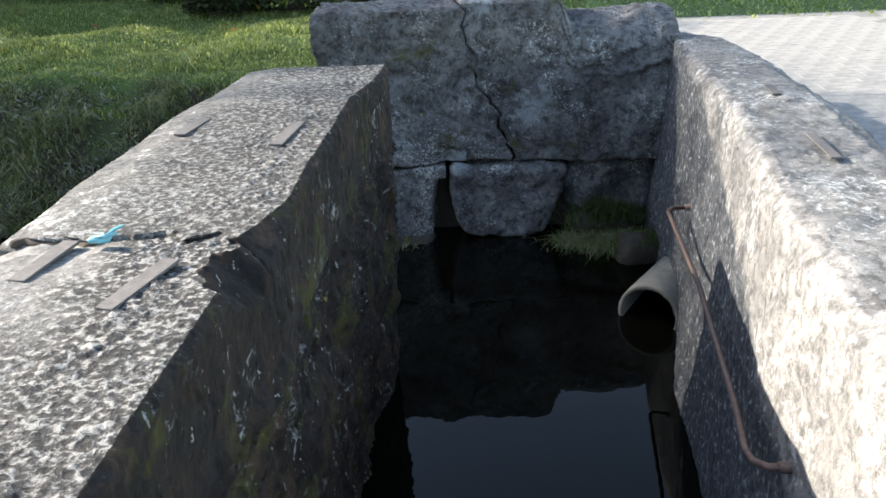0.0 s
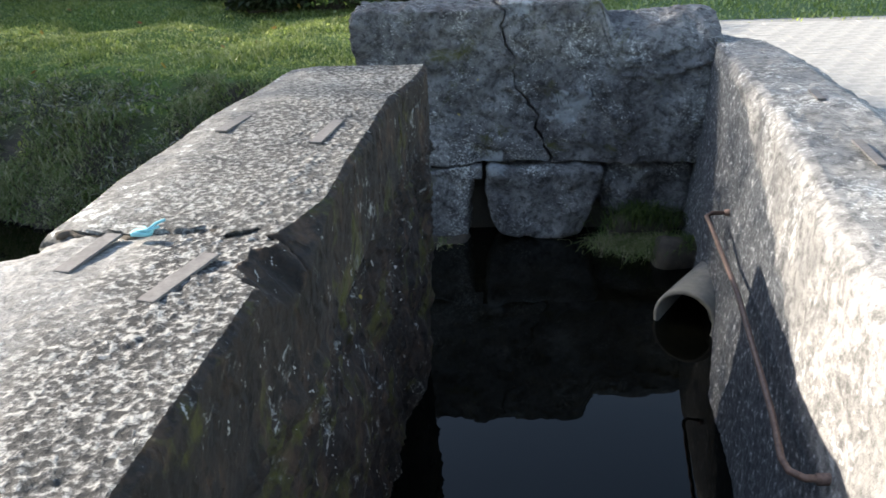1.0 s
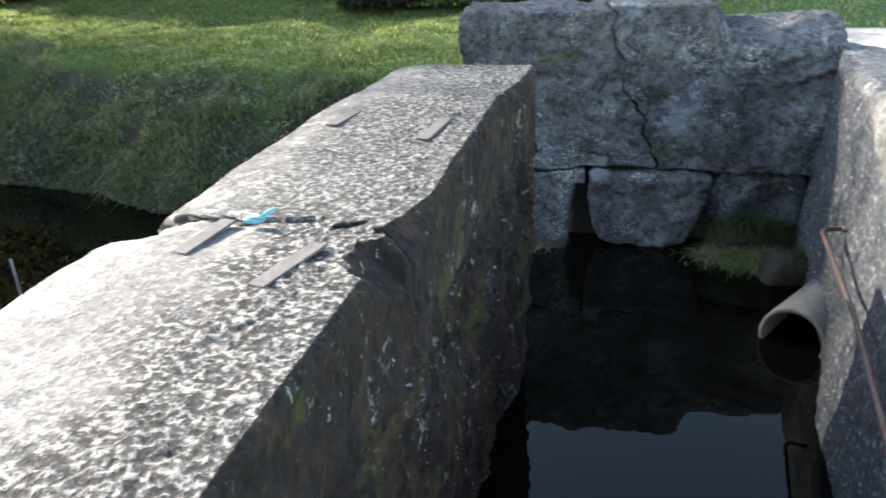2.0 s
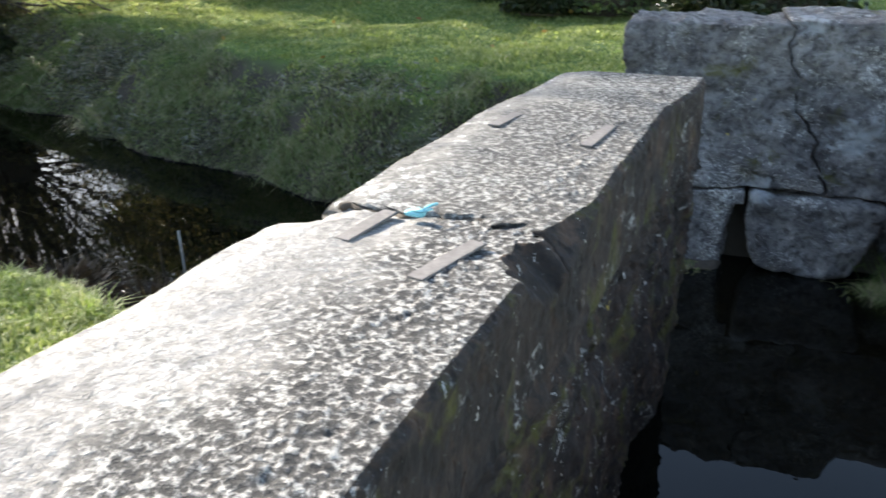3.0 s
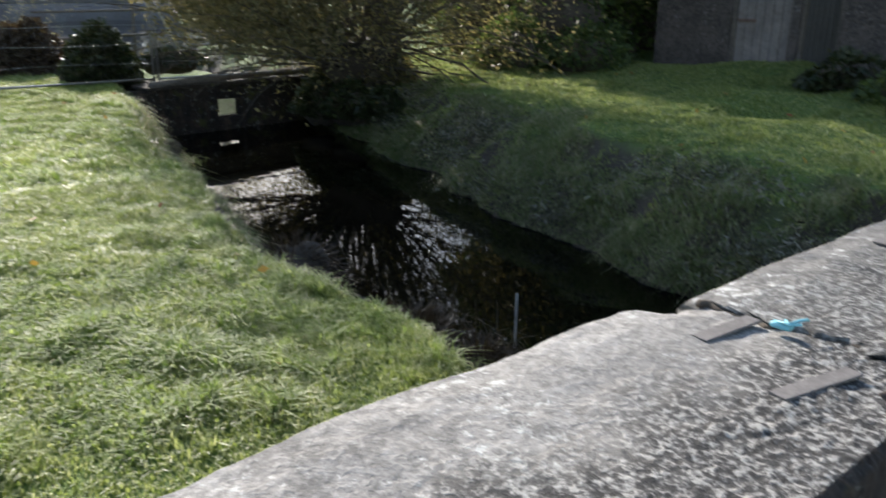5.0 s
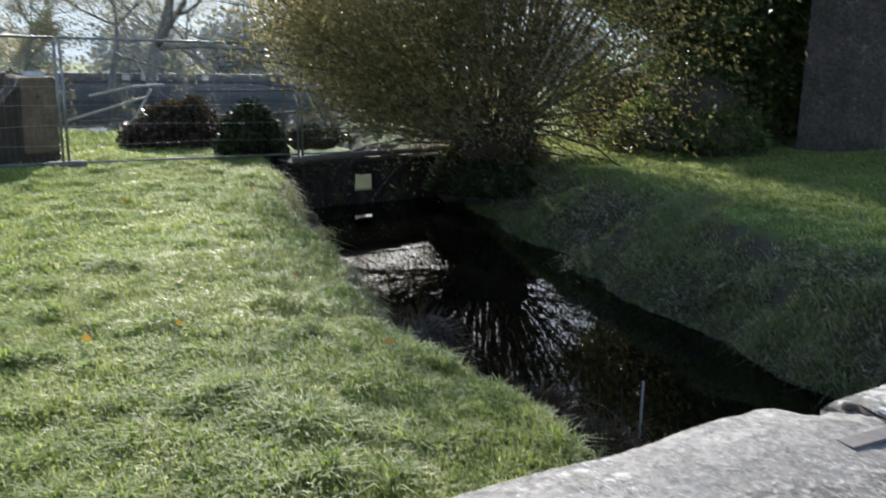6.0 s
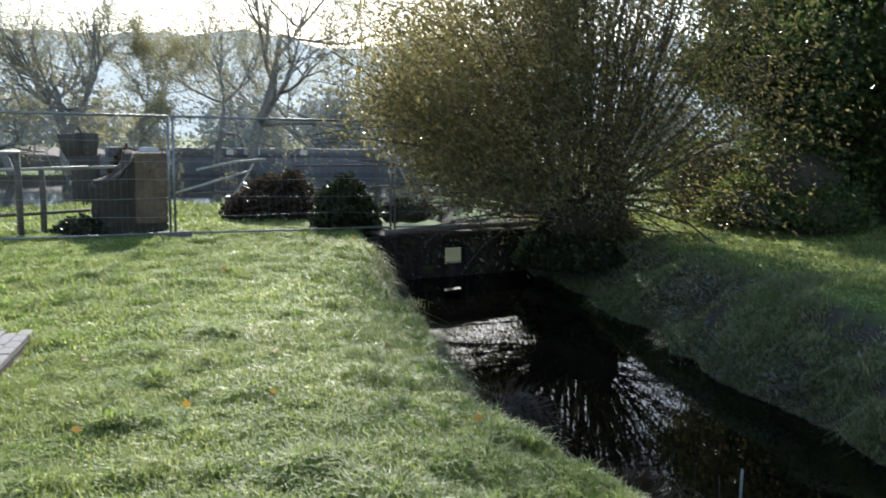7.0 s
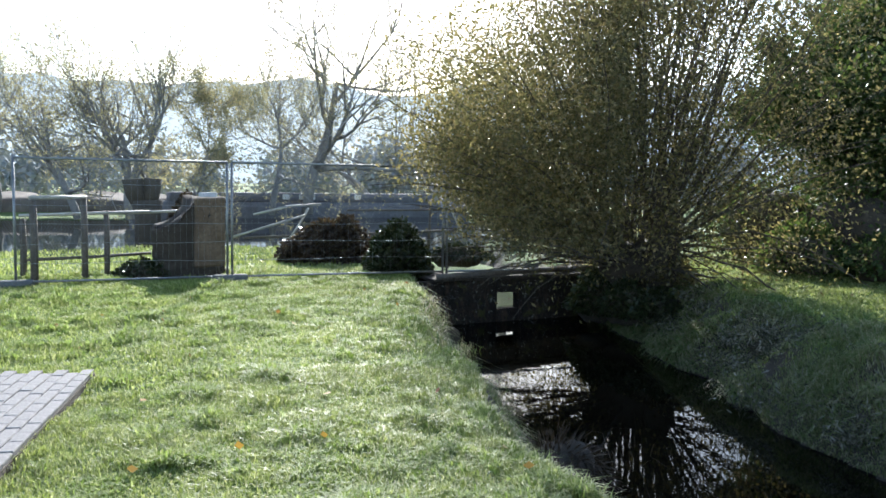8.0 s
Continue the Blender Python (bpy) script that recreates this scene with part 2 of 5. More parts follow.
def plain(name, col, rough=0.7, metal=0.0, var=0.35, scale=25.0, relief=0.002, spread=None):
    """A worn single-colour surface with mottling and relief."""
    m, nd, ln, b = material(name, rough, metal)
    co = coords(nd)
    a = noise_node(nd, ln, co, scale, 6, 0.7)
    g = noise_node(nd, ln, co, scale * 0.13, 4, 0.6, 0.5)
    lo, hi = tuple(x * (1 - var) for x in col), tuple(min(1, x * (1 + var)) for x in col)
    c = mix(nd, ln, ramp(nd, ln, a, [(0.3, 0), (0.7, 1)]), lo, hi)
    c = mix(nd, ln, ramp(nd, ln, g, [(0.4, 0), (0.65, 0.6)]), c, spread or tuple(x * 0.6 for x in col))
    ln.new(c, b.inputs["Base Color"])
    bump(nd, ln, a, 0.6, relief, b)
    return m


def leaf_material(name, cols, trans=0.45, rough=0.45):
    """Leaves or blades, each island of its own tint, letting light through."""
    m, nd, ln, b = material(name, rough)
    b.inputs["Specular IOR Level"].default_value = 0.3
    geo = nd.new("ShaderNodeNewGeometry")
    c = ramp(nd, ln, geo.outputs["Random Per Island"], [(k / max(1, len(cols) - 1), col) for k, col in enumerate(cols)])
    ln.new(c, b.inputs["Base Color"])
    t = nd.new("ShaderNodeBsdfTranslucent")
    br = nd.new("ShaderNodeMix")
    br.data_type, br.blend_type = "RGBA", "MULTIPLY"
    br.inputs[0].default_value = 1.0
    ln.new(c, br.inputs[6])
    br.inputs[7].default_value = (1.35, 1.38, 0.98, 1)
    ln.new(br.outputs[2], t.inputs["Color"])
    ms = nd.new("ShaderNodeMixShader")
    ms.inputs[0].default_value = trans
    ln.new(b.outputs[0], ms.inputs[1])
    ln.new(t.outputs[0], ms.inputs[2])
    ln.new(ms.outputs[0], nd["Material Output"].inputs["Surface"])
    return m


M_COPING = stone("coping_stone", (0.41, 0.39, 0.36), (0.24, 0.225, 0.205), 0.25, 0, 60, depth=0.002, speck=-0.84, lscale=30.0, wavy=0.1)
M_COPING_GREY = stone("grey_coping_stone", (0.27, 0.255, 0.23), (0.13, 0.123, 0.113), 0.5, 0, 60, depth=0.003, speck=-0.98, lscale=22.0, wavy=0.1, crisp=0.66)
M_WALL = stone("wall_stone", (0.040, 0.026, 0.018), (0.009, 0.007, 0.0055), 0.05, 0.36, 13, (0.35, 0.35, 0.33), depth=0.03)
M_FAR = stone("dark_stone", (0.27, 0.265, 0.26), (0.036, 0.0305, 0.032), 0.30, 0.12, 15, depth=0.012, lscale=58.0, wavy=0.2, lime=[(0.70, 5.9, 0.10, 0.30), (0.15, 5.9, -0.32, 0.22), (0.32, 6.0, 0.82, 0.2)])
# The bare value places the zone darkened in colour along the shadow line.
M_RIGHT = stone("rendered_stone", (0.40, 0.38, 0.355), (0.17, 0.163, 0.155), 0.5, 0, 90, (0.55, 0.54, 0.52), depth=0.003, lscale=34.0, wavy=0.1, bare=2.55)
M_RTOP = stone("weathered_top", (0.35, 0.34, 0.32), (0.13, 0.126, 0.12), 0.6, 0, 90, depth=0.004, lscale=36.0, wavy=0.1)
M_SOIL = plain("soil", (0.07, 0.055, 0.04), 0.95, 0, 0.5, 14, 0.03)
M_IRON = plain("rusty_iron", (0.16, 0.105, 0.085), 0.6, 0.35, 0.4, 60, 0.0015)
M_STRAP = plain("grey_strap", (0.15, 0.135, 0.125), 0.75, 0.15, 0.3, 50, 0.001)
M_ZINC = plain("galvanised_steel", (0.24, 0.25, 0.265), 0.45, 0.7, 0.2, 70, 0.0005)
M_BARK = plain("bark", (0.09, 0.072, 0.055), 0.9, 0, 0.5, 22, 0.02)
M_WOOD = plain("weathered_wood", (0.12, 0.10, 0.085), 0.85, 0, 0.45, 18, 0.008)
M_CUT = plain("cut_wood", (0.15, 0.105, 0.07), 0.85, 0, 0.45, 16, 0.01, spread=(0.07, 0.045, 0.03))
M_PALE = plain("peeled_branch", (0.42, 0.40, 0.36), 0.7, 0, 0.3, 30, 0.004)
M_CLAY = plain("clay_pipe", (0.24, 0.22, 0.19), 0.75, 0, 0.35, 16, 0.004, spread=(0.2, 0.18, 0.14))
M_STUMP = plain("stump_bark", (0.05, 0.038, 0.028), 0.95, 0, 0.55, 16, 0.03)
M_CONC = plain("grey_concrete", (0.13, 0.13, 0.125), 0.9, 0, 0.3, 20, 0.004)
M_JOINT = plain("sandy_joint", (0.24, 0.23, 0.21), 0.95, 0, 0.3, 30, 0.003)
M_PAVE = plain("paving_block", (0.20, 0.19, 0.185), 0.85, 0, 0.2, 40, 0.003)
M_BUILD = stone("house_stone", (0.125, 0.10, 0.09), (0.05, 0.042, 0.038), 0.2, 0, 9, (0.22, 0.2, 0.19), depth=0.02)
M_DARKWOOD = plain("dark_door", (0.05, 0.045, 0.04), 0.7, 0, 0.3, 20, 0.003)
M_ROOF = plain("roof_tiles", (0.13, 0.09, 0.075), 0.85, 0, 0.35, 8, 0.02)
M_GRASS = leaf_material("grass_blades", [(0.13, 0.175, 0.055), (0.205, 0.25, 0.08), (0.29, 0.33, 0.12), (0.42, 0.42, 0.26)], 0.55, 0.45)
M_BANK = leaf_material("rough_grass", [(0.10, 0.155, 0.045), (0.17, 0.215, 0.075), (0.25, 0.25, 0.13), (0.42, 0.38, 0.27)], 0.4, 0.6)
M_WILLOW = leaf_material("willow_leaves", [(0.075, 0.072, 0.036), (0.12, 0.11, 0.055), (0.18, 0.15, 0.075), (0.27, 0.215, 0.12)], 0.55, 0.36)
M_GREEN = leaf_material("green_leaves", [(0.035, 0.055, 0.018), (0.06, 0.09, 0.028), (0.12, 0.16, 0.045)], 0.4, 0.5)
M_IVY = leaf_material("ivy_leaves", [(0.014, 0.024, 0.008), (0.026, 0.036, 0.012), (0.05, 0.05, 0.02)], 0.15, 0.35)
M_DRYIVY = leaf_material("dry_ivy", [(0.030, 0.022, 0.014), (0.055, 0.035, 0.022), (0.085, 0.06, 0.035)], 0.25, 0.4)
# Far leaves and bark are paled for distance: haze mixed into the colour.
M_FARLEAF = leaf_material("hazed_autumn_leaves", [(0.26, 0.24, 0.17), (0.33, 0.30, 0.21), (0.40, 0.34, 0.23)], 0.5, 0.8)
M_FARBARK = plain("hazed_far_bark", (0.27, 0.26, 0.25), 0.9, 0, 0.3, 6, 0.01)


# ---- lie of the land ----
WATER = -0.95
LX = [-60, -22, -14.7, -12.4, -10.4, -8.4, -6.8, -5.7, -4.9, -3.9, -3.0, -2.0, -1.2, -0.5]
LY = [20, 7.4, 6.55, 5.95, 5.02, 4.35, 3.85, 3.5, 3.25, 3.2, 3.1, 2.6, 2.1, 1.6]
RX = [-60, -22, -14.5, -11.2, -8.2, -5.7, -4.4, -3.3, -2.0, -0.9, 1.7]
RY = [26, 11, 10.1, 9.05, 7.87, 6.75, 6.5, 6.2, 6.1, 6.0, 6.0]


def land(x, y):
    """Height of the ground at arrays x, y."""
    p = np.stack([x, y, 0 * x], 1)
    wob = 0.10 * vnoise(p * 1.1, 3) + 0.03 * vnoise(p * 4, 4)
    left = (np.interp(x, LX, LY) - y) * 0.93 + wob
    right = (y - np.interp(x, RX, RY)) * 0.93 + wob + 0.12 * vnoise(p * 1.9, 6) * (x > -13)
    rise_l = np.clip(left / 0.55, 0, 1)
    rise_r = np.clip(right / 1.15, 0, 1)
    zl = WATER + 0.95 * (1 - (1 - rise_l) ** 1.7) - 0.02
    zr = WATER + (1.0 + 0.10 * vnoise(p * 1.1, 8)) * (1 - (1 - rise_r) ** 1.55)
    zr = zr + (0.10 * vnoise(p * 2.3, 31) + 0.05 * vnoise(p * 5.1, 33)) * np.clip(rise_r * 3, 0, 1) * np.clip(1.9 - right, 0, 1)
    zr = zr + 0.06 * np.clip(right - 0.9, 0, 6)
    z = np.where(left > 0, zl, np.where(right > 0, zr, WATER - 0.3 + 0.1 * wob))
    shoal = np.clip((-14.7 - x) / 1.6, 0, 1)
    z = np.where((left <= 0) & (right <= 0) & (x < -14.7), -1.25 + 0.75 * shoal, z)
    z = np.where(x < -22, np.maximum(z, -0.05), z)
    flat = (x > 1.75) & (right <= 0.0)
    z = np.where(flat, -0.02, z)
    basin = (x > -1.0) & (x <= 1.75) & (y > 0.75) & (y < 6.1)
    z = np.where(basin, WATER - 0.35, z)
    near = (x > -1.0) & (x <= 1.75) & (y <= 0.75)
    z = np.where(near, -0.06, z)
    east = np.clip((x - 0.5) / 2.0, 0, 1)
    z = np.where((right > 0) & (x > 0.5), z * (1 - east) - 0.02 * east, z)
    lumps = 0.035 * vnoise(p * 0.6, 21) + 0.015 * vnoise(p * 2.3, 22)
    z = z + np.where((z > -0.4) & (x < 1.5), lumps, 0)
    # the pond beyond the fence lies lower
    far = np.clip((-x - 21.5) / 2.0, 0, 1) * np.clip((50 + x) / 2.5, 0, 1)
    z = z - 0.9 * far
    return z


def axis(lo, hi, a, b, step):
    inner = np.arange(a, b + step / 2, step)
    out1 = a - np.geomspace(step * 2, a - lo, 34)[::-1]
    out2 = b + np.geomspace(step * 2, hi - b, 34)
    return np.concatenate([out1, inner, out2])


M_LAWN, nd, ln, bs = material("lawn_soil", 0.95)
co = coords(nd)
n1, n2 = noise_node(nd, ln, co, 0.8, 6, 0.6), noise_node(nd, ln, co, 30, 5, 0.7)
cc = mix(nd, ln, ramp(nd, ln, n1, [(0.35, 0), (0.65, 1)]), (0.08, 0.135, 0.025), (0.12, 0.18, 0.035))
cc = mix(nd, ln, ramp(nd, ln, n2, [(0.4, 0), (0.75, 0.7)]), cc, (0.06, 0.08, 0.02))
sep = nd.new("ShaderNodeNewGeometry")
sx = nd.new("ShaderNodeSeparateXYZ")
ln.new(sep.outputs["Normal"], sx.inputs[0])
cc = mix(nd, ln, ramp(nd, ln, sx.outputs["Z"], [(0.7, 1), (0.93, 0)]), cc, (0.06, 0.048, 0.034))
ln.new(cc, bs.inputs["Base Color"])
bump(nd, ln, n2, 0.8, 0.03, bs)

gx, gy = axis(-900, 900, -20, 4, 0.09), axis(-900, 900, -4, 15, 0.09)
XX, YY = np.meshgrid(gx, gy)
zz = land(XX.ravel(), YY.ravel())
nx, ny = len(gx), len(gy)
ii = (np.arange(ny - 1)[:, None] * nx + np.arange(nx - 1)[None]).ravel()
tris = np.concatenate([np.stack([ii, ii + 1, ii + nx + 1], 1), np.stack([ii, ii + nx + 1, ii + nx], 1)])
ground = new("ground", big_mesh("ground", np.stack([XX.ravel(), YY.ravel(), zz], 1), tris, M_LAWN, True))
tagged(ground, "grassy ground with a stream bed cut through it", "ground", kind="structure")

# water
M_WATER, nd, ln, bs = material("stream_water", 0.015, 0, 1.27)
bs.inputs["Base Color"].default_value = (0.003, 0.003, 0.002, 1)
co = coords(nd)
w1 = noise_node(nd, ln, co, 1.6, 2, 0.5)
w2 = noise_node(nd, ln, co, 7.0, 2, 0.5)
nb = bump(nd, ln, w1, 0.07, 0.02, bs)
bump(nd, ln, w2, 0.05, 0.01, bs, nb)
bm = bmesh.new()
for q in [(-24, 0), (3.0, 0), (3.0, 8), (-24, 26)]:
    bm.verts.new((q[0], q[1], WATER))
bm.faces.new(bm.verts)
water = new("water", bm_mesh("water", bm, M_WATER, False))
tagged(water, "still dark stream water with mirror-like reflections", "water", kind="structure")
bm = bmesh.new()
for q in [(-53, -60), (-21, -60), (-21, 6), (-21, 60), (-53, 60)]:
    bm.verts.new((q[0], q[1], -0.4))
bm.faces.new(bm.verts)
pond = new("water_pond", bm_mesh("water_pond", bm, M_WATER, False))
tagged(pond, "glittering pond water beyond the fence", "water", kind="structure")


# ---- the basin walls ----
def loft(name, ring, ts, mat, rough, seed, pits=0.0, cap=True, sides=None, eaten=False):
    """A skin over rings ring(t) -> list of points, all of one count, closed round."""
    rings = [np.array(ring(t), float) for t in ts]
    k = len(rings[0])
    if cap:
        c0, c1 = rings[0].mean(0), rings[-1].mean(0)
        for s in (0.66, 0.33, 0.02):
            rings.insert(0, c0 + (np.array(ring(ts[0])) - c0) * s)
            rings.append(c1 + (np.array(ring(ts[-1])) - c1) * s)
    v = np.concatenate(rings)
    n = len(rings)
    R = v.reshape(n, k, 3)
    du = np.roll(R, -1, 1) - np.roll(R, 1, 1)
    dv = np.gradient(R, axis=0)
    nr = np.cross(du, dv).reshape(-1, 3)
    nr /= np.maximum(np.linalg.norm(nr, axis=1, keepdims=True), 1e-9)
    off = rough * (fbm(v, 2.6, 3, seed) + 0.5 * fbm(v, 12, 3, seed + 9))
    if pits:
        c = cells(v, 34, seed)
        area = np.clip(fbm(v, 2.2, 2, seed + 3) * 0.9 + 0.75, 0.15, 1)
        if eaten:
            zone = np.clip((v[:, 0] - 0.1 * v[:, 1] + 1.06 + 0.12 * fbm(v, 3.0, 2, seed + 7)) / 0.12, 0.1, 1)
            peb = np.clip(1 - cells(v, 44, seed + 31) * 2.0, 0, 1)
            hollow = np.clip(1 - cells(v, 24, seed + 11) * 1.55, 0, 1) ** 0.7
            lump = fbm(v, 38, 2, seed + 12)
            off = off + zone * np.where(nr[:, 2] > 0.4, 1, 0.4) * (-0.024 * hollow * np.clip(0.1 + 1.6 * fbm(v, 7, 2, seed + 21), 0, 1) + 0.005 * lump - 0.015 * peb)
        off = off - pits * np.clip(1 - c * 2.0, 0, 1) * area + pits * 0.35 * fbm(v, 40, 2, seed + 4)
    v = v + nr * off[:, None]
    faces = []
    for i in range(n - 1):
        for j in range(k):
            j2 = (j + 1) % k
            faces.append((i * k + j, i * k + j2, (i + 1) * k + j2, (i + 1) * k + j))
    me = mesh_from(name, v, faces, mat)
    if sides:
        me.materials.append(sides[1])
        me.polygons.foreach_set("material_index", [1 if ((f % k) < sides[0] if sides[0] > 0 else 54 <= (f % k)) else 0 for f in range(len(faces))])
    return me


def spread(pts, per):
    """Points along a closed polygon, with the given numbers on its sides and rounded corners."""
    out = []
    for i, p in enumerate(pts):
        q = pts[(i + 1) % len(pts)]
        for s in np.linspace(0, 1, per[i], endpoint=False):
            out.append(np.array(p) * (1 - s) + np.array(q) * s)
    out = np.array(out)
    return out


def left_front(y):
    return np.interp(y, [-1, 0.98, 1.34, 1.66, 2.0, 2.9, 3.4, 4.0, 4.25], [-0.60, -0.56, -0.545, -0.515, -0.465, -0.40, -0.355, -0.25, -0.245])


def left_back(y):
    return np.interp(y, [-1, 0.4, 1.07, 1.4, 1.65, 1.84, 1.97, 2.1, 3.1, 4.2], [-1.50, -1.46, -1.425, -1.385, -1.365, -1.345, -1.275, -1.26, -1.15, -0.97])


def joint_line(x):
    """How far the ragged joint between the two coping stones strays along the wall."""
    return np.interp(x, [-1.3, -1.12, -0.97, -0.83, -0.73, -0.69, -0.60, -0.50, -0.40], [0.03, 0.02, -0.008, 0.02, 0.028, -0.02, 0.0, -0.07, -0.13]) + 0.007 * np.sin(47 * x) + 0.004 * np.sin(113 * x + 1)


def coping_ring(top, bottom, near):
    def ring(y):
        f, b = left_front(y), left_back(y)
        if near:
            # the corner beside the joint is broken away
            e = 0.018 + 0.115 * min(1, max(0, (y - 1.68) / 0.05)) * (0.75 + 0.2 * math.sin(21 * y) + 0.1 * math.sin(53 * y))
        else:
            e = 0.018 + 0.075 * max(0, 1 - (y - 2.05) / 0.30) ** 1.3
        z = top + 0.010 * math.sin(2.3 * y) + 0.005 * math.sin(7.7 * y + 1)
        drop = 0.028 * max(0, 1 - abs(y - 2.0) / 0.14) ** 0.7 if near else 0.0
        q = spread([(f, y, bottom), (f, y, z - 0.9 * e), (f - e, y, z), (b + 0.16, y, z - 0.25 * drop), (b + 0.04, y, z - 0.014 - drop), (b, y, z - 0.06 - drop), (b, y, bottom)],
                   [22, 14, 112, 20, 6, 10, 8])
        q[:, 1] += joint_line(q[:, 0]) * math.exp(-abs(y - 2.043) / 0.22)
        return q
    return ring


parapet = thing("parapet_wall", (-0.9, 1.6, WATER), "thick old stone parapet wall beside the basin, pitted and spotted with lichen", "wall")
ys = np.concatenate([np.arange(-0.9, 0.5, 0.03), np.arange(0.5, 2.037, 0.0062)])
# Inner side and chips take dark mossy wall stone: shade deepened by colour.
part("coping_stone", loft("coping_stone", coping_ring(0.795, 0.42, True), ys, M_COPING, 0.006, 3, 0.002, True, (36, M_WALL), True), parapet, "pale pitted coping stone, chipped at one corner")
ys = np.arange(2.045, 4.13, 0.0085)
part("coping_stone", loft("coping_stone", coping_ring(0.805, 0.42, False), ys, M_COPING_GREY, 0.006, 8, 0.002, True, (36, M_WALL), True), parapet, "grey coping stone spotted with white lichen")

# Added strip, coloured dark for the crack's depth; hides the stones' end faces.
jx = np.linspace(-1.20, -0.62, 60)
part("joint_filler", tube("joint_filler", [(x_, 2.041 + joint_line(x_), 0.768 + 0.004 * math.sin(31 * x_)) for x_ in jx], [0.011 + 0.003 * math.sin(57 * x_) for x_ in jx], M_SOIL, 7), parapet, "dark strip added to fill the open crack between the stones")


def body_ring(y):
    f, b = left_front(y) - 0.008, left_back(y) + 0.008
    return spread([(f - 0.06, y, WATER - 0.3), (f, y, -0.2), (f, y, 0.435), (b, y, 0.435), (b, y, WATER - 0.3)], [34, 40, 10, 20, 8])


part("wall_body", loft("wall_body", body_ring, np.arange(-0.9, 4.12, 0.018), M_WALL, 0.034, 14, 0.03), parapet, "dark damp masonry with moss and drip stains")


def strap(x, y, ang, length, width, z, parent):
    c, s = math.cos(radians(ang)), math.sin(radians(ang))
    bm = bmesh.new()
    bmesh.ops.create_cube(bm, size=1)
    bmesh.ops.scale(bm, vec=(length, width, 0.008), verts=bm.verts)
    bmesh.ops.bevel(bm, geom=bm.edges, offset=0.0015, segments=1, affect="EDGES")
    bmesh.ops.transform(bm, matrix=Matrix.Translation((x, y, z)) @ Matrix.Rotation(radians(ang), 4, "Z"), verts=bm.verts)
    return part("metal_strap", bm_mesh("metal_strap", bm, M_STRAP, False), parent, "flat grey metal strap let into the stone")


for sx_, sy_, sa_, sl_, top_ in [(-0.73, 1.735, 73, 0.27, 0.795), (-1.03, 1.90, 80, 0.24, 0.795), (-0.562, 2.93, 82, 0.30, 0.807), (-0.95, 3.05, 78, 0.22, 0.807)]:
    strap(sx_, sy_, sa_, sl_, 0.048, top_ + 0.010 * math.sin(2.3 * sy_) + 0.005 * math.sin(7.7 * sy_ + 1) + 0.006, parapet)


# right-hand wall, its top bowed round at the far corner
IX, IY = [0.80, 0.93, 1.03, 1.165, 1.32, 1.47, 1.66, 1.74], [-0.9, 0.6, 1.56, 2.47, 3.2, 4.06, 5.52, 6.0]
OX, OY = [1.75, 1.9, 2.0, 2.1, 2.2, 2.26, 2.22, 1.95], [-0.9, 0.6, 1.9, 3.6, 4.5, 5.4, 6.1, 6.55]
RTOP = 0.57


def right_ring(t):
    s = np.linspace(0, 1, len(IX))
    ix, iy, ox, oy = (np.interp(t, s, a) for a in (IX, IY, OX, OY))
    bx = ix - np.interp(iy, [-1, 2.8, 3.7, 4.5, 6], [0.08, 0.12, 0.20, 0.06, 0.12])
    z = RTOP - 0.03 * max(0, (iy - 4.5) / 1.5)
    i_, o_ = np.array((ix, iy)), np.array((ox, oy))

    def at(k, zz):
        q = i_ * (1 - k) + o_ * k
        return (q[0], q[1], zz)
    return spread([(bx, iy, WATER - 0.3), at(0, z - 0.07), at(0.05, z - 0.015), at(0.12, z), at(0.72, z - 0.01), at(0.88, z - 0.06), at(0.97, z - 0.17), at(1.0, -0.15)],
                  [46, 4, 4, 34, 8, 6, 8, 6])


right = thing("basin_wall", (1.4, 3, WATER), "sunlit rendered stone wall with a rounded coping along the basin", "wall")
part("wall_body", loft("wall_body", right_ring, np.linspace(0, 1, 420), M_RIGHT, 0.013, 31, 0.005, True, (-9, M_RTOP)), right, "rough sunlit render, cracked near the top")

# far wall of large blocks
FY = 5.9
farw = thing("sluice_wall", (0.4, 6.2, WATER), "dark blockwork wall across the basin with a slot and crack", "wall")
# Set back behind the slot, its dark colour standing in for deep shade.
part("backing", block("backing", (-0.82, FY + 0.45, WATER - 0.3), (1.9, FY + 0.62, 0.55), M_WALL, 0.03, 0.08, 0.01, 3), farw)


def crack(z):
    """Where the crack runs across the wall at a height."""
    return np.interp(z, [-0.34, -0.2, 0.05, 0.12, 0.27, 0.56, 0.76, 0.86], [0.57, 0.52, 0.44, 0.39, 0.32, 0.245, 0.21, 0.14]) + 0.022 * np.sin(17 * z) + 0.012 * np.sin(41 * z + 1) + 0.006 * np.sin(97 * z)


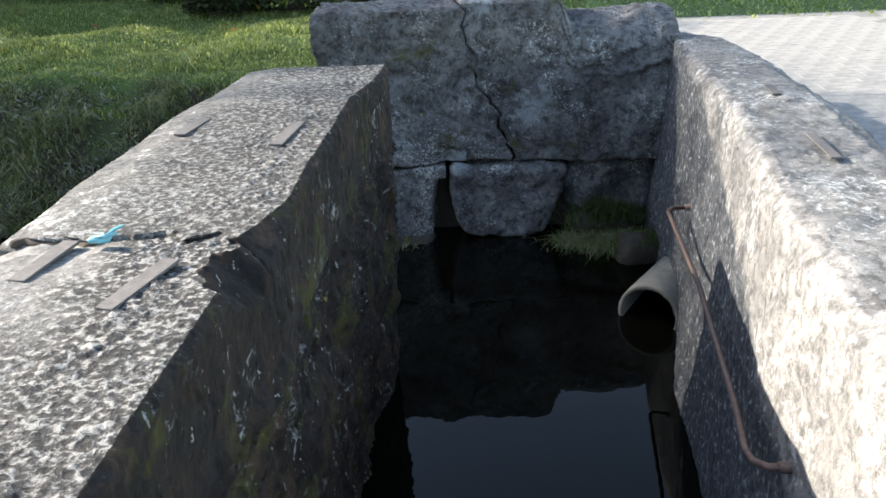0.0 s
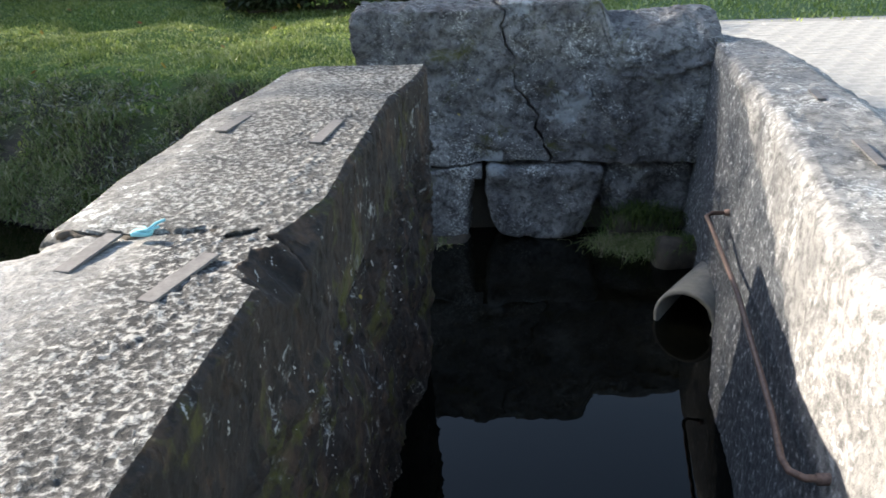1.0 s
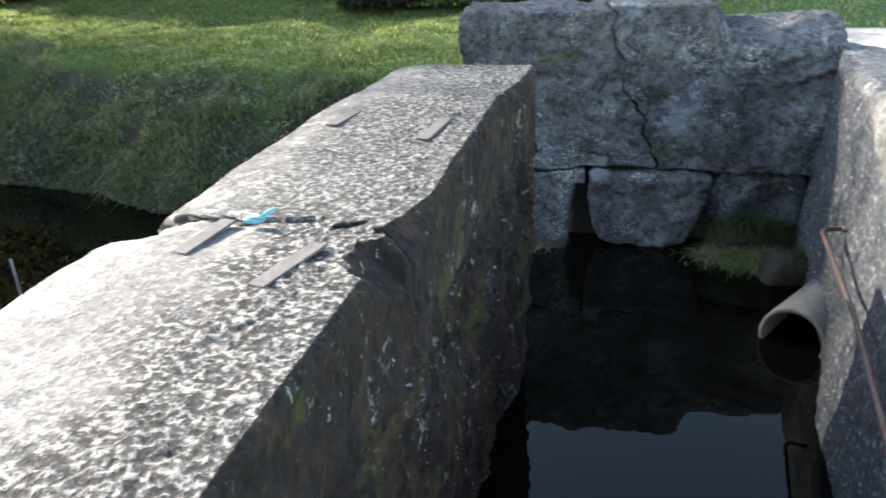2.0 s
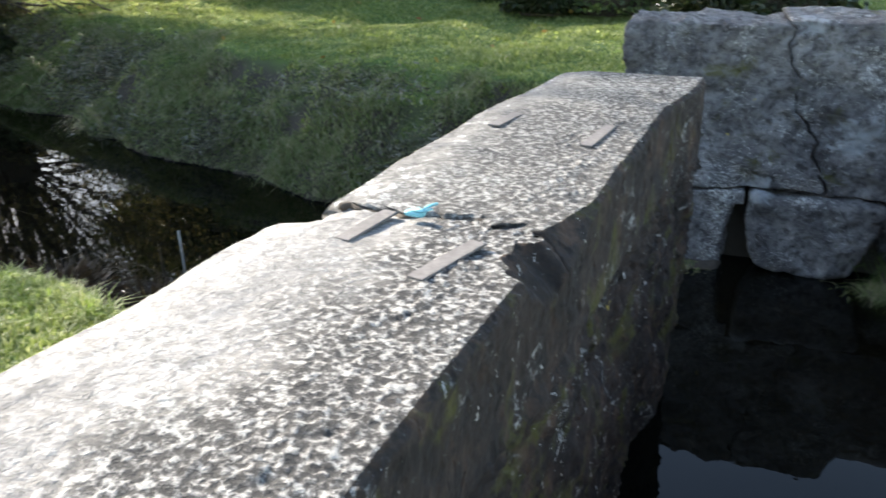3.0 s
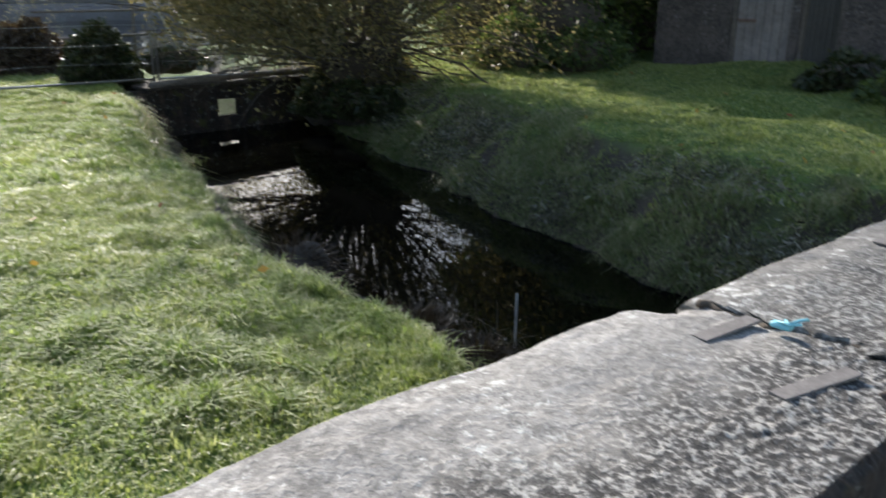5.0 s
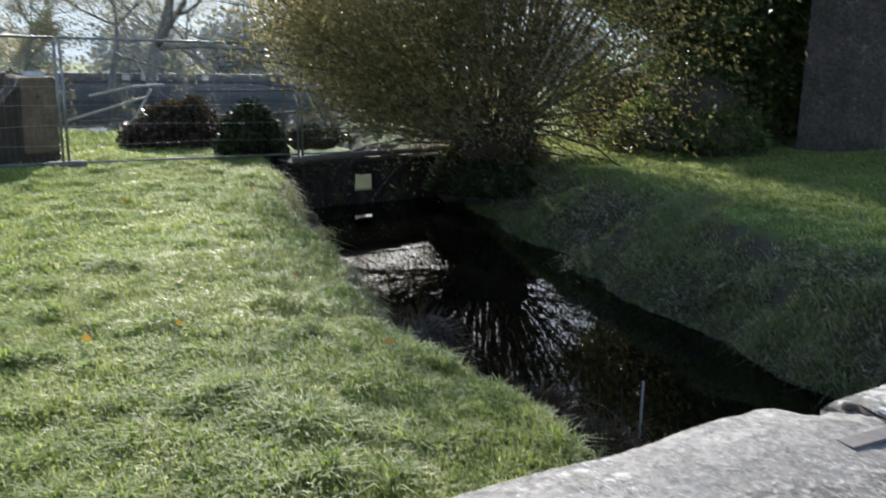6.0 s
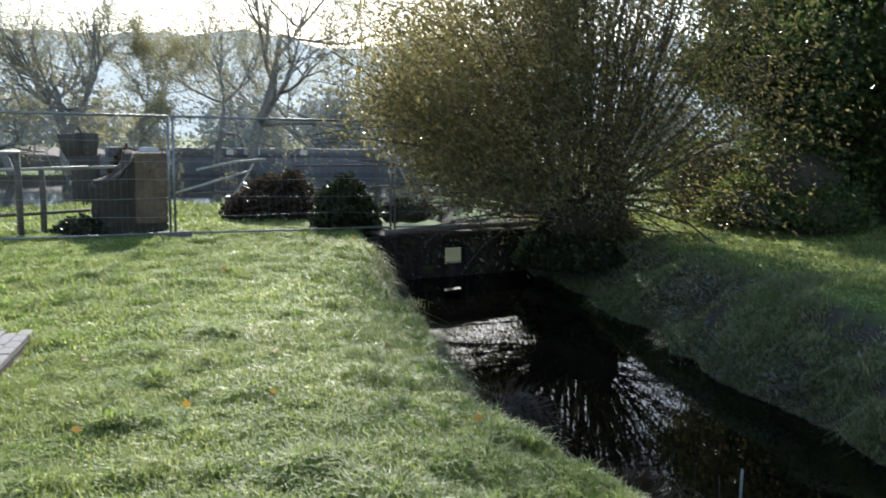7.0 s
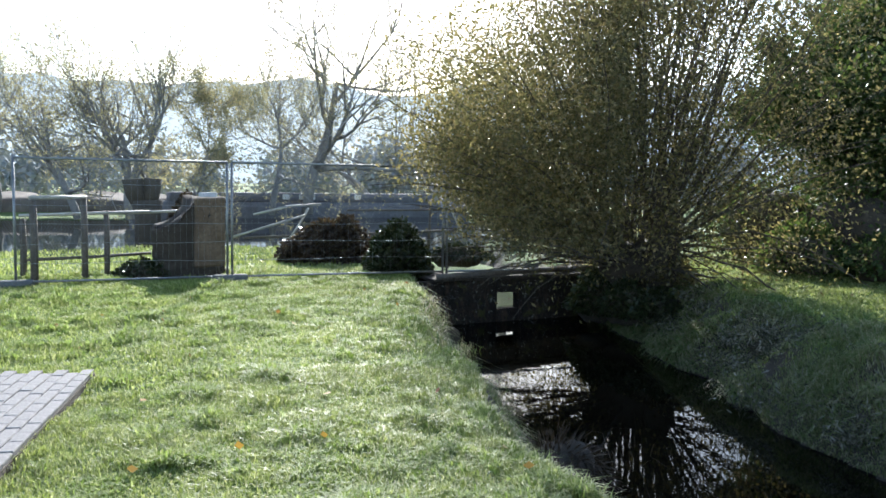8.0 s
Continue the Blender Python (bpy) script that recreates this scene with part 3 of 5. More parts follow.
def cracked(name, lo, hi, seed, edge):
    """A craggy mass whose one side follows the crack."""
    me = block(name, lo, hi, M_FAR, 0.022, 0.020, 0.014, seed, None, 0.004, True, 0.024)
    co = np.empty(len(me.vertices) * 3)
    me.vertices.foreach_get("co", co)
    co = co.reshape(-1, 3)
    if edge > 0:
        co[:, 0] += (crack(co[:, 2]) - hi[0]) * (co[:, 0] - lo[0]) / (hi[0] - lo[0])
    else:
        co[:, 0] += (crack(co[:, 2]) - 0.006 + 0.007 * np.abs(np.sin(5 * co[:, 2])) - lo[0]) * (hi[0] - co[:, 0]) / (hi[0] - lo[0])
        k = np.clip((co[:, 0] - 0.90) / 0.10, 0, 1)
        co[:, 2] -= 0.14 * k * np.clip((co[:, 2] + 0.44) / 1.3, 0, 1)
        co[:, 2] -= k * np.clip((co[:, 2] - 0.3) / 0.4, 0, 1) * 0.20 * np.clip((FY + 0.34 - co[:, 1]) / 0.34, 0, 1) ** 2
    co[:, 1] += 0.03 * fbm(co, 1.7, 3, 5) + 0.02 * np.abs(fbm(co, 4.5, 2, 8))
    me.vertices.foreach_set("co", co.ravel())
    return me


part("stone_block", cracked("stone_block", (-0.88, FY, -0.335), (0.3, FY + 0.6, 0.825), 40, 1), farw, "dark craggy masonry flecked with white lichen")
part("stone_block", cracked("stone_block", (0.3, FY + 0.016, -0.335), (1.80, FY + 0.6, 0.86), 41, -1), farw, "dark craggy masonry flecked with white lichen")
part("stone_block", block("stone_block", (-0.86, FY, -0.96), (-0.055, FY + 0.6, -0.345), M_FAR, 0.03, 0.024, 0.012, 44, None, 0.006, True, 0.02), farw)
part("stone_block", block("stone_block", (0.98, FY + 0.09, -0.82), (1.70, FY + 0.6, -0.345), M_FAR, 0.12, 0.024, 0.02, 46, None, 0.006, True, 0.04), farw)
sl = block("stone_block", (0.055, FY - 0.03, -0.97), (0.955, FY + 0.6, -0.345), M_FAR, 0.06, 0.02, 0.014, 45, None, 0.006, True, 0.02)
for v in sl.vertices:
    s_ = min(1.0, max(0.0, (-0.345 - v.co.z) / 0.625))
    v.co.x = 0.50 + (v.co.x - 0.50) * (1 - 0.30 * s_ ** 3)
    v.co.z += 0.10 * s_ * abs((v.co.x - 0.5) / 0.45) ** 3
part("stone_block", sl, farw, "rounded sluice stone hanging over the water")
part("stone_block", block("stone_block", (-0.05, FY + 0.01, -0.465), (0.05, FY + 0.4, -0.347), M_FAR, 0.015, 0.02, 0.008, 48), farw)
for sx_, sy_, sa_, sl_ in [(1.625, 3.26, 83, 0.34), (1.787, 4.235, 82, 0.20)]:
    strap(sx_, sy_, sa_, sl_, 0.045, RTOP + 0.008, right)

# iron rod bent into the wall as a handhold
rod = thing("iron_handrail", (1.2, 3, -0.1), "thin rusty iron rod bent into the basin wall as a handhold", "handrail")
pts = [(1.56, 4.50, -0.19), (1.40, 4.52, -0.20), (1.36, 4.48, -0.205), (1.335, 4.30, -0.19), (1.20, 3.35, -0.13), (1.02, 2.36, -0.085), (0.965, 2.12, -0.075), (0.965, 2.05, -0.07), (1.0, 2.01, -0.065), (1.12, 2.0, -0.06)]
part("bar", tube("bar", pts, 0.0125, M_IRON, 10), rod, "rust-brown iron bar")
for q in (pts[0], pts[-1]):
    part("socket", tube("socket", [(q[0] - 0.09, q[1], q[2]), (q[0] + 0.05, q[1], q[2])], 0.02, M_IRON, 10), rod)

# clay pipe through the wall
pipe = thing("drain_pipe", (1.4, 4.6, -0.9), "pale clay drain pipe jutting from the basin wall over the water", "pipe")


def pipe_mesh(o, d, length, r_out, r_in):
    d = Vector(d).normalized()
    a = d.cross(Vector((0, 0, 1))).normalized()
    b = a.cross(d)
    vs, fs, n = [], [], 28
    prof = [(0, r_in), (0, r_out - 0.008), (0.008, r_out), (length * 0.5, r_out), (length, r_out), (length, r_in), (length * 0.5, r_in)]
    for s, r in prof:
        for k in range(n):
            w = 2 * math.pi * k / n
            vs.append(Vector(o) + d * s + (a * math.cos(w) + b * math.sin(w)) * r)
    for i in range(len(prof)):
        for k in range(n):
            j, k2 = (i + 1) % len(prof), (k + 1) % n
            fs.append((i * n + k, i * n + k2, j * n + k2, j * n + k))
    return mesh_from("pipe_barrel", vs, fs, M_CLAY)


part("pipe_barrel", pipe_mesh((1.285, 4.45, -0.90), (0.56, 0.82, -0.06), 0.8, 0.205, 0.175), pipe, "weathered clay barrel with a broken rim")


# ---- blades, leaves and trees ----
def blade_mesh(name, x, y, z, h, w, lean, mat, seed=0, bend=0.6):
    """Grass blades, each three triangles, standing on the given places."""
    rng = np.random.default_rng(seed)
    n = len(x)
    az = rng.uniform(0, 2 * np.pi, n)
    ln_ = lean * rng.uniform(0.2, 1.3, n)
    dx, dy = np.cos(az), np.sin(az)
    sx_, sy_ = -dy * w, dx * w
    base = np.stack([x, y, z - 0.01], 1)
    side = np.stack([sx_, sy_, 0 * x], 1)
    mid = base + np.stack([dx * h * ln_ * 0.35, dy * h * ln_ * 0.35, h * 0.6], 1)
    tip = base + np.stack([dx * h * ln_, dy * h * ln_, h * (1 - bend * ln_ * 0.4)], 1)
    v = np.stack([base - side, base + side, mid + side * 0.7, mid - side * 0.7, tip], 1).reshape(-1, 3)
    o = np.arange(n)[:, None] * 5
    t = np.concatenate([o + (0, 1, 2), o + (0, 2, 3), o + (3, 2, 4)])
    return big_mesh(name, v, t, mat)


def leaf_mesh(name, pos, length, width, mat, seed=0, droop=0.3):
    """Leaves, two triangles each, turned at random."""
    rng = np.random.default_rng(seed)
    pos = np.asarray(pos, float)
    n = len(pos)
    d = rng.normal(size=(n, 3))
    d[:, 2] -= droop
    d /= np.linalg.norm(d, axis=1, keepdims=True)
    s = np.cross(d, rng.normal(size=(n, 3)))
    s /= np.maximum(np.linalg.norm(s, axis=1, keepdims=True), 1e-6)
    L = (length * rng.uniform(0.6, 1.3, n))[:, None]
    W = (width * rng.uniform(0.6, 1.3, n))[:, None]
    mid = pos + d * L * 0.45
    v = np.stack([pos, mid + s * W, pos + d * L, mid - s * W], 1).reshape(-1, 3)
    o = np.arange(n)[:, None] * 4
    return big_mesh(name, v, np.concatenate([o + (0, 1, 2), o + (0, 2, 3)]), mat)


def limbs(base, direction, length, radius, levels, rng, fork=3, spread_=0.7, up=0.15, segs=6, wander=0.12, keep=(0.5, 0.75)):
    """Branching centre lines: lists of points and radii, and the places for leaves."""
    lines, tips = [], []

    def grow(p, d, ln_, r, lev):
        pts, rad = [Vector(p)], [r]
        d = Vector(d).normalized()
        for i in range(segs):
            d = (d + Vector(rng.normal(size=3)) * wander + Vector((0, 0, up))).normalized()
            pts.append(pts[-1] + d * ln_ / segs)
            rad.append(max(0.004, radius * 0.035, r * (1 - 0.62 * (i + 1) / segs)))
        lines.append((pts, rad, lev))
        if lev <= 1:
            for q in pts[1:]:
                tips.append((q, ln_))
        if lev > 0:
            for k in range(fork + (lev > 1)):
                i = int(rng.integers(max(1, segs // 3), segs + 1))
                off = Vector(rng.normal(size=3))
                grow(pts[i], (d + off * spread_).normalized(), ln_ * rng.uniform(*keep), rad[i] * 0.75, lev - 1)
    grow(base, direction, length, radius, levels)
    return lines, tips


def skin(name, lines, mat):
    return joined(name, [tube("t", p, r, mat, 9 if lev > 1 else (6 if lev == 1 else 4), lev > 1) for p, r, lev in lines], mat)


def tree(name, base, trunk_h, trunk_r, levels, n_leaves, leaf, leaf_mat, bark, seed, label, lean=(0, 0), fork=3, spread_=0.7, scatter=0.35, up=0.15, category="tree", group="", keep=(0.5, 0.75)):
    rng = np.random.default_rng(seed)
    t = thing(name, base, label, category, group)
    lines, tips = limbs((base[0], base[1], base[2] - 0.15), (lean[0], lean[1], 1), trunk_h, trunk_r, levels, rng, fork, spread_, up, keep=keep)
    part("trunk", skin("trunk", lines[:1], bark), t)
    part("limb_work", skin("limb_work", lines[1:], bark), t)
    if n_leaves:
        pick = rng.integers(0, len(tips), n_leaves)
        pos = np.array([tips[i][0] for i in pick]) + rng.normal(size=(n_leaves, 3)) * scatter * np.array([tips[i][1] for i in pick])[:, None] * 0.5
        part("crown", leaf_mesh("crown", pos, leaf[0], leaf[1], leaf_mat, seed), t)
    return t


# pollard willow over the stream
rng = np.random.default_rng(5)
WB = np.array((-11.9, 9.65, -0.05))
willow = thing("pollard_willow", WB, "bushy pollard willow with many upright shoots and yellowing leaves", "tree")


def willow_ring(z):
    r = 0.50 + 0.1 * math.sin(3 * z) + 0.35 * max(0, z - 0.1)
    return [(WB[0] + r * (1 + 0.15 * math.sin(3 * a + z) + 0.08 * math.sin(7 * a)) * math.cos(a), WB[1] + r * (1 + 0.15 * math.sin(3 * a + z)) * math.sin(a), WB[2] + z) for a in np.linspace(0, 2 * math.pi, 28, endpoint=False)]


part("trunk", loft("trunk", willow_ring, list(np.linspace(-0.7, 0.75, 16)), M_STUMP, 0.07, 66), willow, "gnarled dark trunk head")
shoots, lp = [], []
for k in range(295):
    az = rng.uniform(0, 6.28)
    el = math.asin(rng.uniform(-0.06, 0.985))
    # Upright shoots reaching out of view, added to cast shade on the basin.
    if 175 <= k < 205:
        el = radians(rng.uniform(72, 89))
    if 125 <= k < 175:
        # unseen tall back of the crown, added to shade the far end of the basin
        az, el = rng.uniform(1.0, 2.1), radians(rng.uniform(58, 82))
    if el < 0.3 and rng.random() < 0.5:
        el += rng.uniform(0.4, 1.0)
    if k >= 245:
        # a low leafy skirt over the bank and the bridge
        az, el = rng.uniform(3.3, 5.3), rng.uniform(0.18, 0.7)
    elif k >= 205:
        # low drooping shoots away from the water
        az, el = rng.uniform(2.2, 3.1) - (2.2 if k % 3 == 0 else 0), rng.uniform(0.0, 0.45)
    ln_ = rng.uniform(0.82, 1.1) / math.sqrt((math.cos(el) / (3.7 if el < 0.5 else 4.5)) ** 2 + (math.sin(el) / (6.4 + 3.0 * max(0.0, math.sin(az)))) ** 2)
    d = np.array((math.cos(az) * math.cos(el), math.sin(az) * math.cos(el), math.sin(el)))
    p = WB + np.array((0.3 * math.cos(az), 0.3 * math.sin(az), rng.uniform(0.2, 0.75)))
    pts, rad, r0 = [p], [0.03], rng.uniform(0.010, 0.028)
    for i in range(8):
        d = d + rng.normal(size=3) * 0.10 + np.array((0, 0, (0.05 if i < 4 else -0.05) - (0.06 if k >= 245 else 0.10 if k >= 205 else 0)))
        d /= np.linalg.norm(d)
        p = p + d * ln_ / 8
        pts.append(p)
        rad.append(max(0.004, r0 * (1 - 0.85 * i / 8)))
        if i >= 2:
            m_ = 34 + 28 * i
            lp.append(p - d * (ln_ / 8) * rng.random((m_, 1)) + rng.normal(size=(m_, 3)) * (0.10 + 0.06 * i))
    rad[0] = r0
    shoots.append((pts, rad, 0))
tagged(part("shoot_fan", skin("shoot_fan", shoots, M_BARK), willow, "straight brown shoots fanning out"), kind="stuff")
lp = np.concatenate(lp)
lp = lp[lp[:, 2] > -0.7 + 0.25 * rng.random(len(lp))]
rel = lp - WB
over = rel[:, 0] * 0.7 - rel[:, 1] * 0.7
# the crown's outline swells half way up on the side of the bridge
side = rel[:, 0] * -0.64 - rel[:, 1] * 0.77
ok = side < np.interp(rel[:, 2], [0, 0.3, 1.0, 2.0, 4.0, 5.2, 7.0], [1.4, 1.9, 2.9, 3.9, 3.9, 3.1, 2.0]) + 0.35 * rng.normal(size=len(lp))
lp, rel, over, side = lp[ok], rel[ok], over[ok], side[ok]
# open over the stream, full towards the bridge, thinned at heart and back to let light through
thin = np.where((over > 0.5) & (rel[:, 2] < 1.35 + 0.35 * fbm(lp, 0.9, 2, 3)), np.where(rel[:, 2] > 0.5, 0.8, 0.2), 1.0) * np.where(over < -0.3, np.where(rel[:, 2] < 0.9, 0.6, np.where(rel[:, 2] > 3.3, 0.5, 0.12)), 1.0)
thin = thin * np.where(np.linalg.norm(rel * (1, 1, 0.6), axis=1) < 1.35, 0.15, 1.0)
thin = np.where((lp[:, 0] < -12.0) & (rel[:, 2] < 1.0) & (lp[:, 1] < 8.9), 0.45 * thin, thin)
thin = np.where((lp[:, 0] < -12.4) & (rel[:, 2] < 0.45) & (lp[:, 1] < 8.45), 0.12 * thin, thin)
lp = lp[rng.random(len(lp)) < np.where((side > 0.2) & (rel[:, 2] > 0.7) & (rel[:, 2] < 6.0), 1.0, np.where(rel[:, 2] > 4.6, 0.85, 0.38)) * thin]
rel = lp - WB
extra = lp[(rel[:, 0] * -0.64 - rel[:, 1] * 0.77 > -0.2) & (rel[:, 2] > 2.2) & (rel[:, 2] < 5.8)]
lp = np.concatenate([lp, extra + 0.14 * rng.normal(size=extra.shape)])
part("crown", leaf_mesh("crown", lp, 0.078, 0.018, M_WILLOW, 6), willow, "small narrow leaves, olive and yellow")

UNDER = [(-12.35, 9.15, -0.62, 0.75, 0.45, 0.75), (-11.5, 9.15, -0.55, 0.7, 0.4, 0.55), (-10.8, 9.25, -0.5, 0.6, 0.4, 0.45), (-11.9, 9.9, 0.0, 1.0, 0.8, 0.75)]

# trees and shrubs by the house
for k, (bx_, by_, hh, nl) in enumerate([(-10.9, 14.3, 3.4, 36000), (-9.5, 15.2, 3.6, 30000), (-13.4, 17.0, 3.0, 20000)]):
    tree("leafy_tree", (bx_, by_, 0.35), hh, 0.13, 3, nl, (0.12, 0.045), M_GREEN, M_BARK, 50 + k, "leafy green tree shading the lawn beside the house", (rng.uniform(-0.3, 0.3), rng.uniform(-0.3, 0.3)), 4, 0.9, 0.55, 0.08, "tree", "trees by the house")


def shrub(name, at, rx, ry, rz, n, mat, seed, label, leaf=(0.07, 0.03), category="shrub", group="", stems=True):
    """A mound of leaves over stems."""
    r = np.random.default_rng(seed)
    t = thing(name, at, label, category, group)
    u = r.normal(size=(n, 3))
    u /= np.linalg.norm(u, axis=1, keepdims=True)
    u[:, 2] = np.abs(u[:, 2])
    k = r.uniform(0.72, 1.04, n) + 0.16 * fbm(u + seed, 2.2, 2, seed)
    k2 = np.stack([k * (1.06 - 0.30 * u[:, 2] ** 2), k * (1.06 - 0.30 * u[:, 2] ** 2), k * (1 + 0.12 * vnoise(u * 5 + seed, seed))], 1)
    pos = np.array(at) + u * np.array((rx, ry, rz)) * k2
    part("foliage", leaf_mesh("foliage", pos, leaf[0], leaf[1], mat, seed, 0.6), t)
    core = block("core", (at[0] - rx * 0.66, at[1] - ry * 0.66, at[2] - 0.2), (at[0] + rx * 0.66, at[1] + ry * 0.66, at[2] + rz * 0.70), M_SOIL, min(rx, ry, rz) * 0.85, 0.12, 0.05, seed)
    part("core", core, t, "tangle of dark stems")
    return t


for k, (bx_, by_, a, c) in enumerate([(-10.2, 12.0, 0.9, 0.8), (-8.9, 12.6, 0.8, 0.7), (-12.3, 13.6, 1.5, 1.9), (-10.2, 13.4, 1.4, 1.8), (-11.4, 16.4, 1.8, 3.2), (-9.4, 16.2, 1.5, 3.0), (-3.0, 11.6, 0.8, 0.55), (-1.6, 11.0, 0.9, 0.6), (0.2, 11.2, 0.9, 0.7), (-4.2, 12.4, 0.7, 0.5), (-0.5, 10.0, 0.55, 0.35), (-2.6, 10.6, 0.45, 0.3)]):
    shrub("garden_shrub", (bx_, by_, 0.3), a, a * 0.8, c, 2600, M_IVY if k > 7 else M_GREEN, 70 + k, "low dark shrub at the edge of the lawn", (0.08, 0.035), "shrub", "shrubs along the lawn")

for k, (x_, y_, z_, a, b_, c_) in enumerate(UNDER):
    shrub("undergrowth", (x_, y_, z_), a, b_, c_, 3200, M_IVY if k < 3 else M_WILLOW, 340 + k, "dark tangled brush round the foot of the willow", (0.08, 0.03), "shrub", "brush under the willow")

# ---- house behind the trees ----
house = thing("house", (-5.5, 14.5, 0.3), "old grey-rendered house with a grey door, a dark doorway and a tiled roof", "house")
HX0, HX1, HY, HZ = -8.3, -2.2, 13.9, 4.2


def slab(name, lo, hi, mat, bevel=0.01):
    bm = bmesh.new()
    bmesh.ops.create_cube(bm, size=1)
    s = [b - a for a, b in zip(lo, hi)]
    bmesh.ops.scale(bm, vec=s, verts=bm.verts)
    if bevel:
        bmesh.ops.bevel(bm, geom=bm.edges, offset=min(bevel, min(s) * 0.3), segments=2, affect="EDGES")
    bmesh.ops.translate(bm, vec=[(a + b) / 2 for a, b in zip(lo, hi)], verts=bm.verts)
    return bm_mesh(name, bm, mat, False)


# The second opening is a doorway; its inner shade is put in as dark boards.
cuts = [(-6.86, -5.78, 0.3, 2.4, "door"), (-5.66, -5.0, 0.3, 2.35, "door")]
M_GREYDOOR = plain("grey_boards", (0.19, 0.165, 0.155), 0.85, 0, 0.3, 12, 0.004)
xs = [HX0]
for a, b, z0, z1, kind in sorted(cuts):
    part("wall", slab("wall", (xs[-1], HY, 0.0), (a, HY + 0.4, HZ), M_BUILD, 0), house)
    part("wall", slab("wall", (a, HY, z1), (b, HY + 0.4, HZ), M_BUILD, 0), house)
    if z0 > 0.5:
        part("wall", slab("wall", (a, HY, 0.0), (b, HY + 0.4, z0), M_BUILD, 0), house)
    pale = a < -6
    leafp = part(kind, slab(kind, (a + 0.06, HY + 0.16, z0 + 0.02), (b - 0.06, HY + 0.19, z1 - 0.06), M_DARKWOOD), house, "grey boarded door" if pale else "dark doorway filled with near-black boards")
    nb_ = 6
    for k in range(nb_):
        w_ = (b - a - 0.13) / nb_
        part("board", slab("board", (a + 0.065 + w_ * k + 0.004, HY + 0.135, z0 + 0.02), (a + 0.065 + w_ * (k + 1) - 0.004, HY + 0.158, z1 - 0.07), M_GREYDOOR if pale else M_DARKWOOD, 0.004), leafp)
    if pale:
        part("latch", slab("latch", (a + 0.09, HY + 0.10, 1.12), (a + 0.42, HY + 0.134, 1.17), M_IRON, 0.006), leafp, "dark iron latch bar")
    part("frame", slab("frame", (a, HY + 0.08, z1 - 0.06), (b, HY + 0.22, z1), M_WOOD, 0.005), leafp)
    for fx in (a, b - 0.06):
        part("frame", slab("frame", (fx, HY + 0.08, z0), (fx + 0.06, HY + 0.22, z1 - 0.062), M_WOOD, 0.005), leafp)
    xs.append(b)
part("wall", slab("wall", (xs[-1], HY, 0.0), (HX1, HY + 0.4, HZ), M_BUILD, 0), house)
part("wall", slab("wall", (HX0, HY + 0.4, 0), (HX0 + 0.4, HY + 6, HZ), M_BUILD, 0), house)
part("wall", slab("wall", (HX1 - 0.4, HY + 0.4, 0), (HX1, HY + 6, HZ), M_BUILD, 0), house)
part("wall", slab("wall", (HX0 + 0.4, HY + 5.6, 0), (HX1 - 0.4, HY + 6, HZ), M_BUILD, 0), house)
for s in (0, 1):
    bm = bmesh.new()
    y0, y1 = (HY - 0.5, HY + 3.0) if s == 0 else (HY + 3.0, HY + 6.5)
    z0, z1 = (HZ - 0.25, HZ + 2.2) if s == 0 else (HZ + 2.2, HZ - 0.25)
    q = [bm.verts.new(v) for v in [(HX0 - 0.4, y0, z0), (HX1 + 0.4, y0, z0), (HX1 + 0.4, y1, z1), (HX0 - 0.4, y1, z1)]]
    g = bm.faces.new(q)
    ex = bmesh.ops.extrude_face_region(bm, geom=[g])
    bmesh.ops.translate(bm, vec=(0, 0, 0.16), verts=[e for e in ex["geom"] if isinstance(e, bmesh.types.BMVert)])
    part("roof", bm_mesh("roof", bm, M_ROOF, False), house, "dark tiled roof slope")

# ---- footbridge with a culvert opening ----
bridge = thing("culvert_bridge", (-13.9, 7.9, WATER), "low dark stone culvert bridge over the stream with a planked top", "bridge")
for lo, hi in [((-13.85, 5.4, WATER - 0.3), (-13.6, 7.7, -0.12)), ((-13.85, 8.2, WATER - 0.3), (-13.6, 11.2, -0.12)), ((-13.85, 7.7, -0.38), (-13.6, 8.2, -0.12)), ((-13.85, 7.7, WATER - 0.3), (-13.6, 8.2, -0.71)),
               ((-14.6, 5.4, WATER - 0.3), (-14.35, 7.4, -0.12)), ((-14.6, 9.2, WATER - 0.3), (-14.35, 11.2, -0.12)), ((-14.6, 7.4, -0.46), (-14.35, 9.2, -0.12))]:
    part("stonework", block("stonework", lo, hi, M_WALL, 0.02, 0.12, 0.012, 90), bridge)
for k in range(9):
    y0 = 6.3 + 0.42 * k
    part("plank", slab("plank", (-14.55, y0, -0.115 + 0.012 * (k % 2)), (-13.5, y0 + 0.39, -0.065 + 0.012 * (k % 2)), M_STUMP, 0.008), bridge)
part("kerb_beam", tube("kerb_beam", [(-13.6, 6.4, -0.03), (-13.7, 8.2, 0.01), (-13.9, 10.0, 0.0)], 0.06, M_WOOD, 8), bridge)

# ---- temporary steel fence ----
FP = [(-14.45, -0.62), (-14.2, 2.70), (-13.75, 6.62), (-13.3, 10.1)]


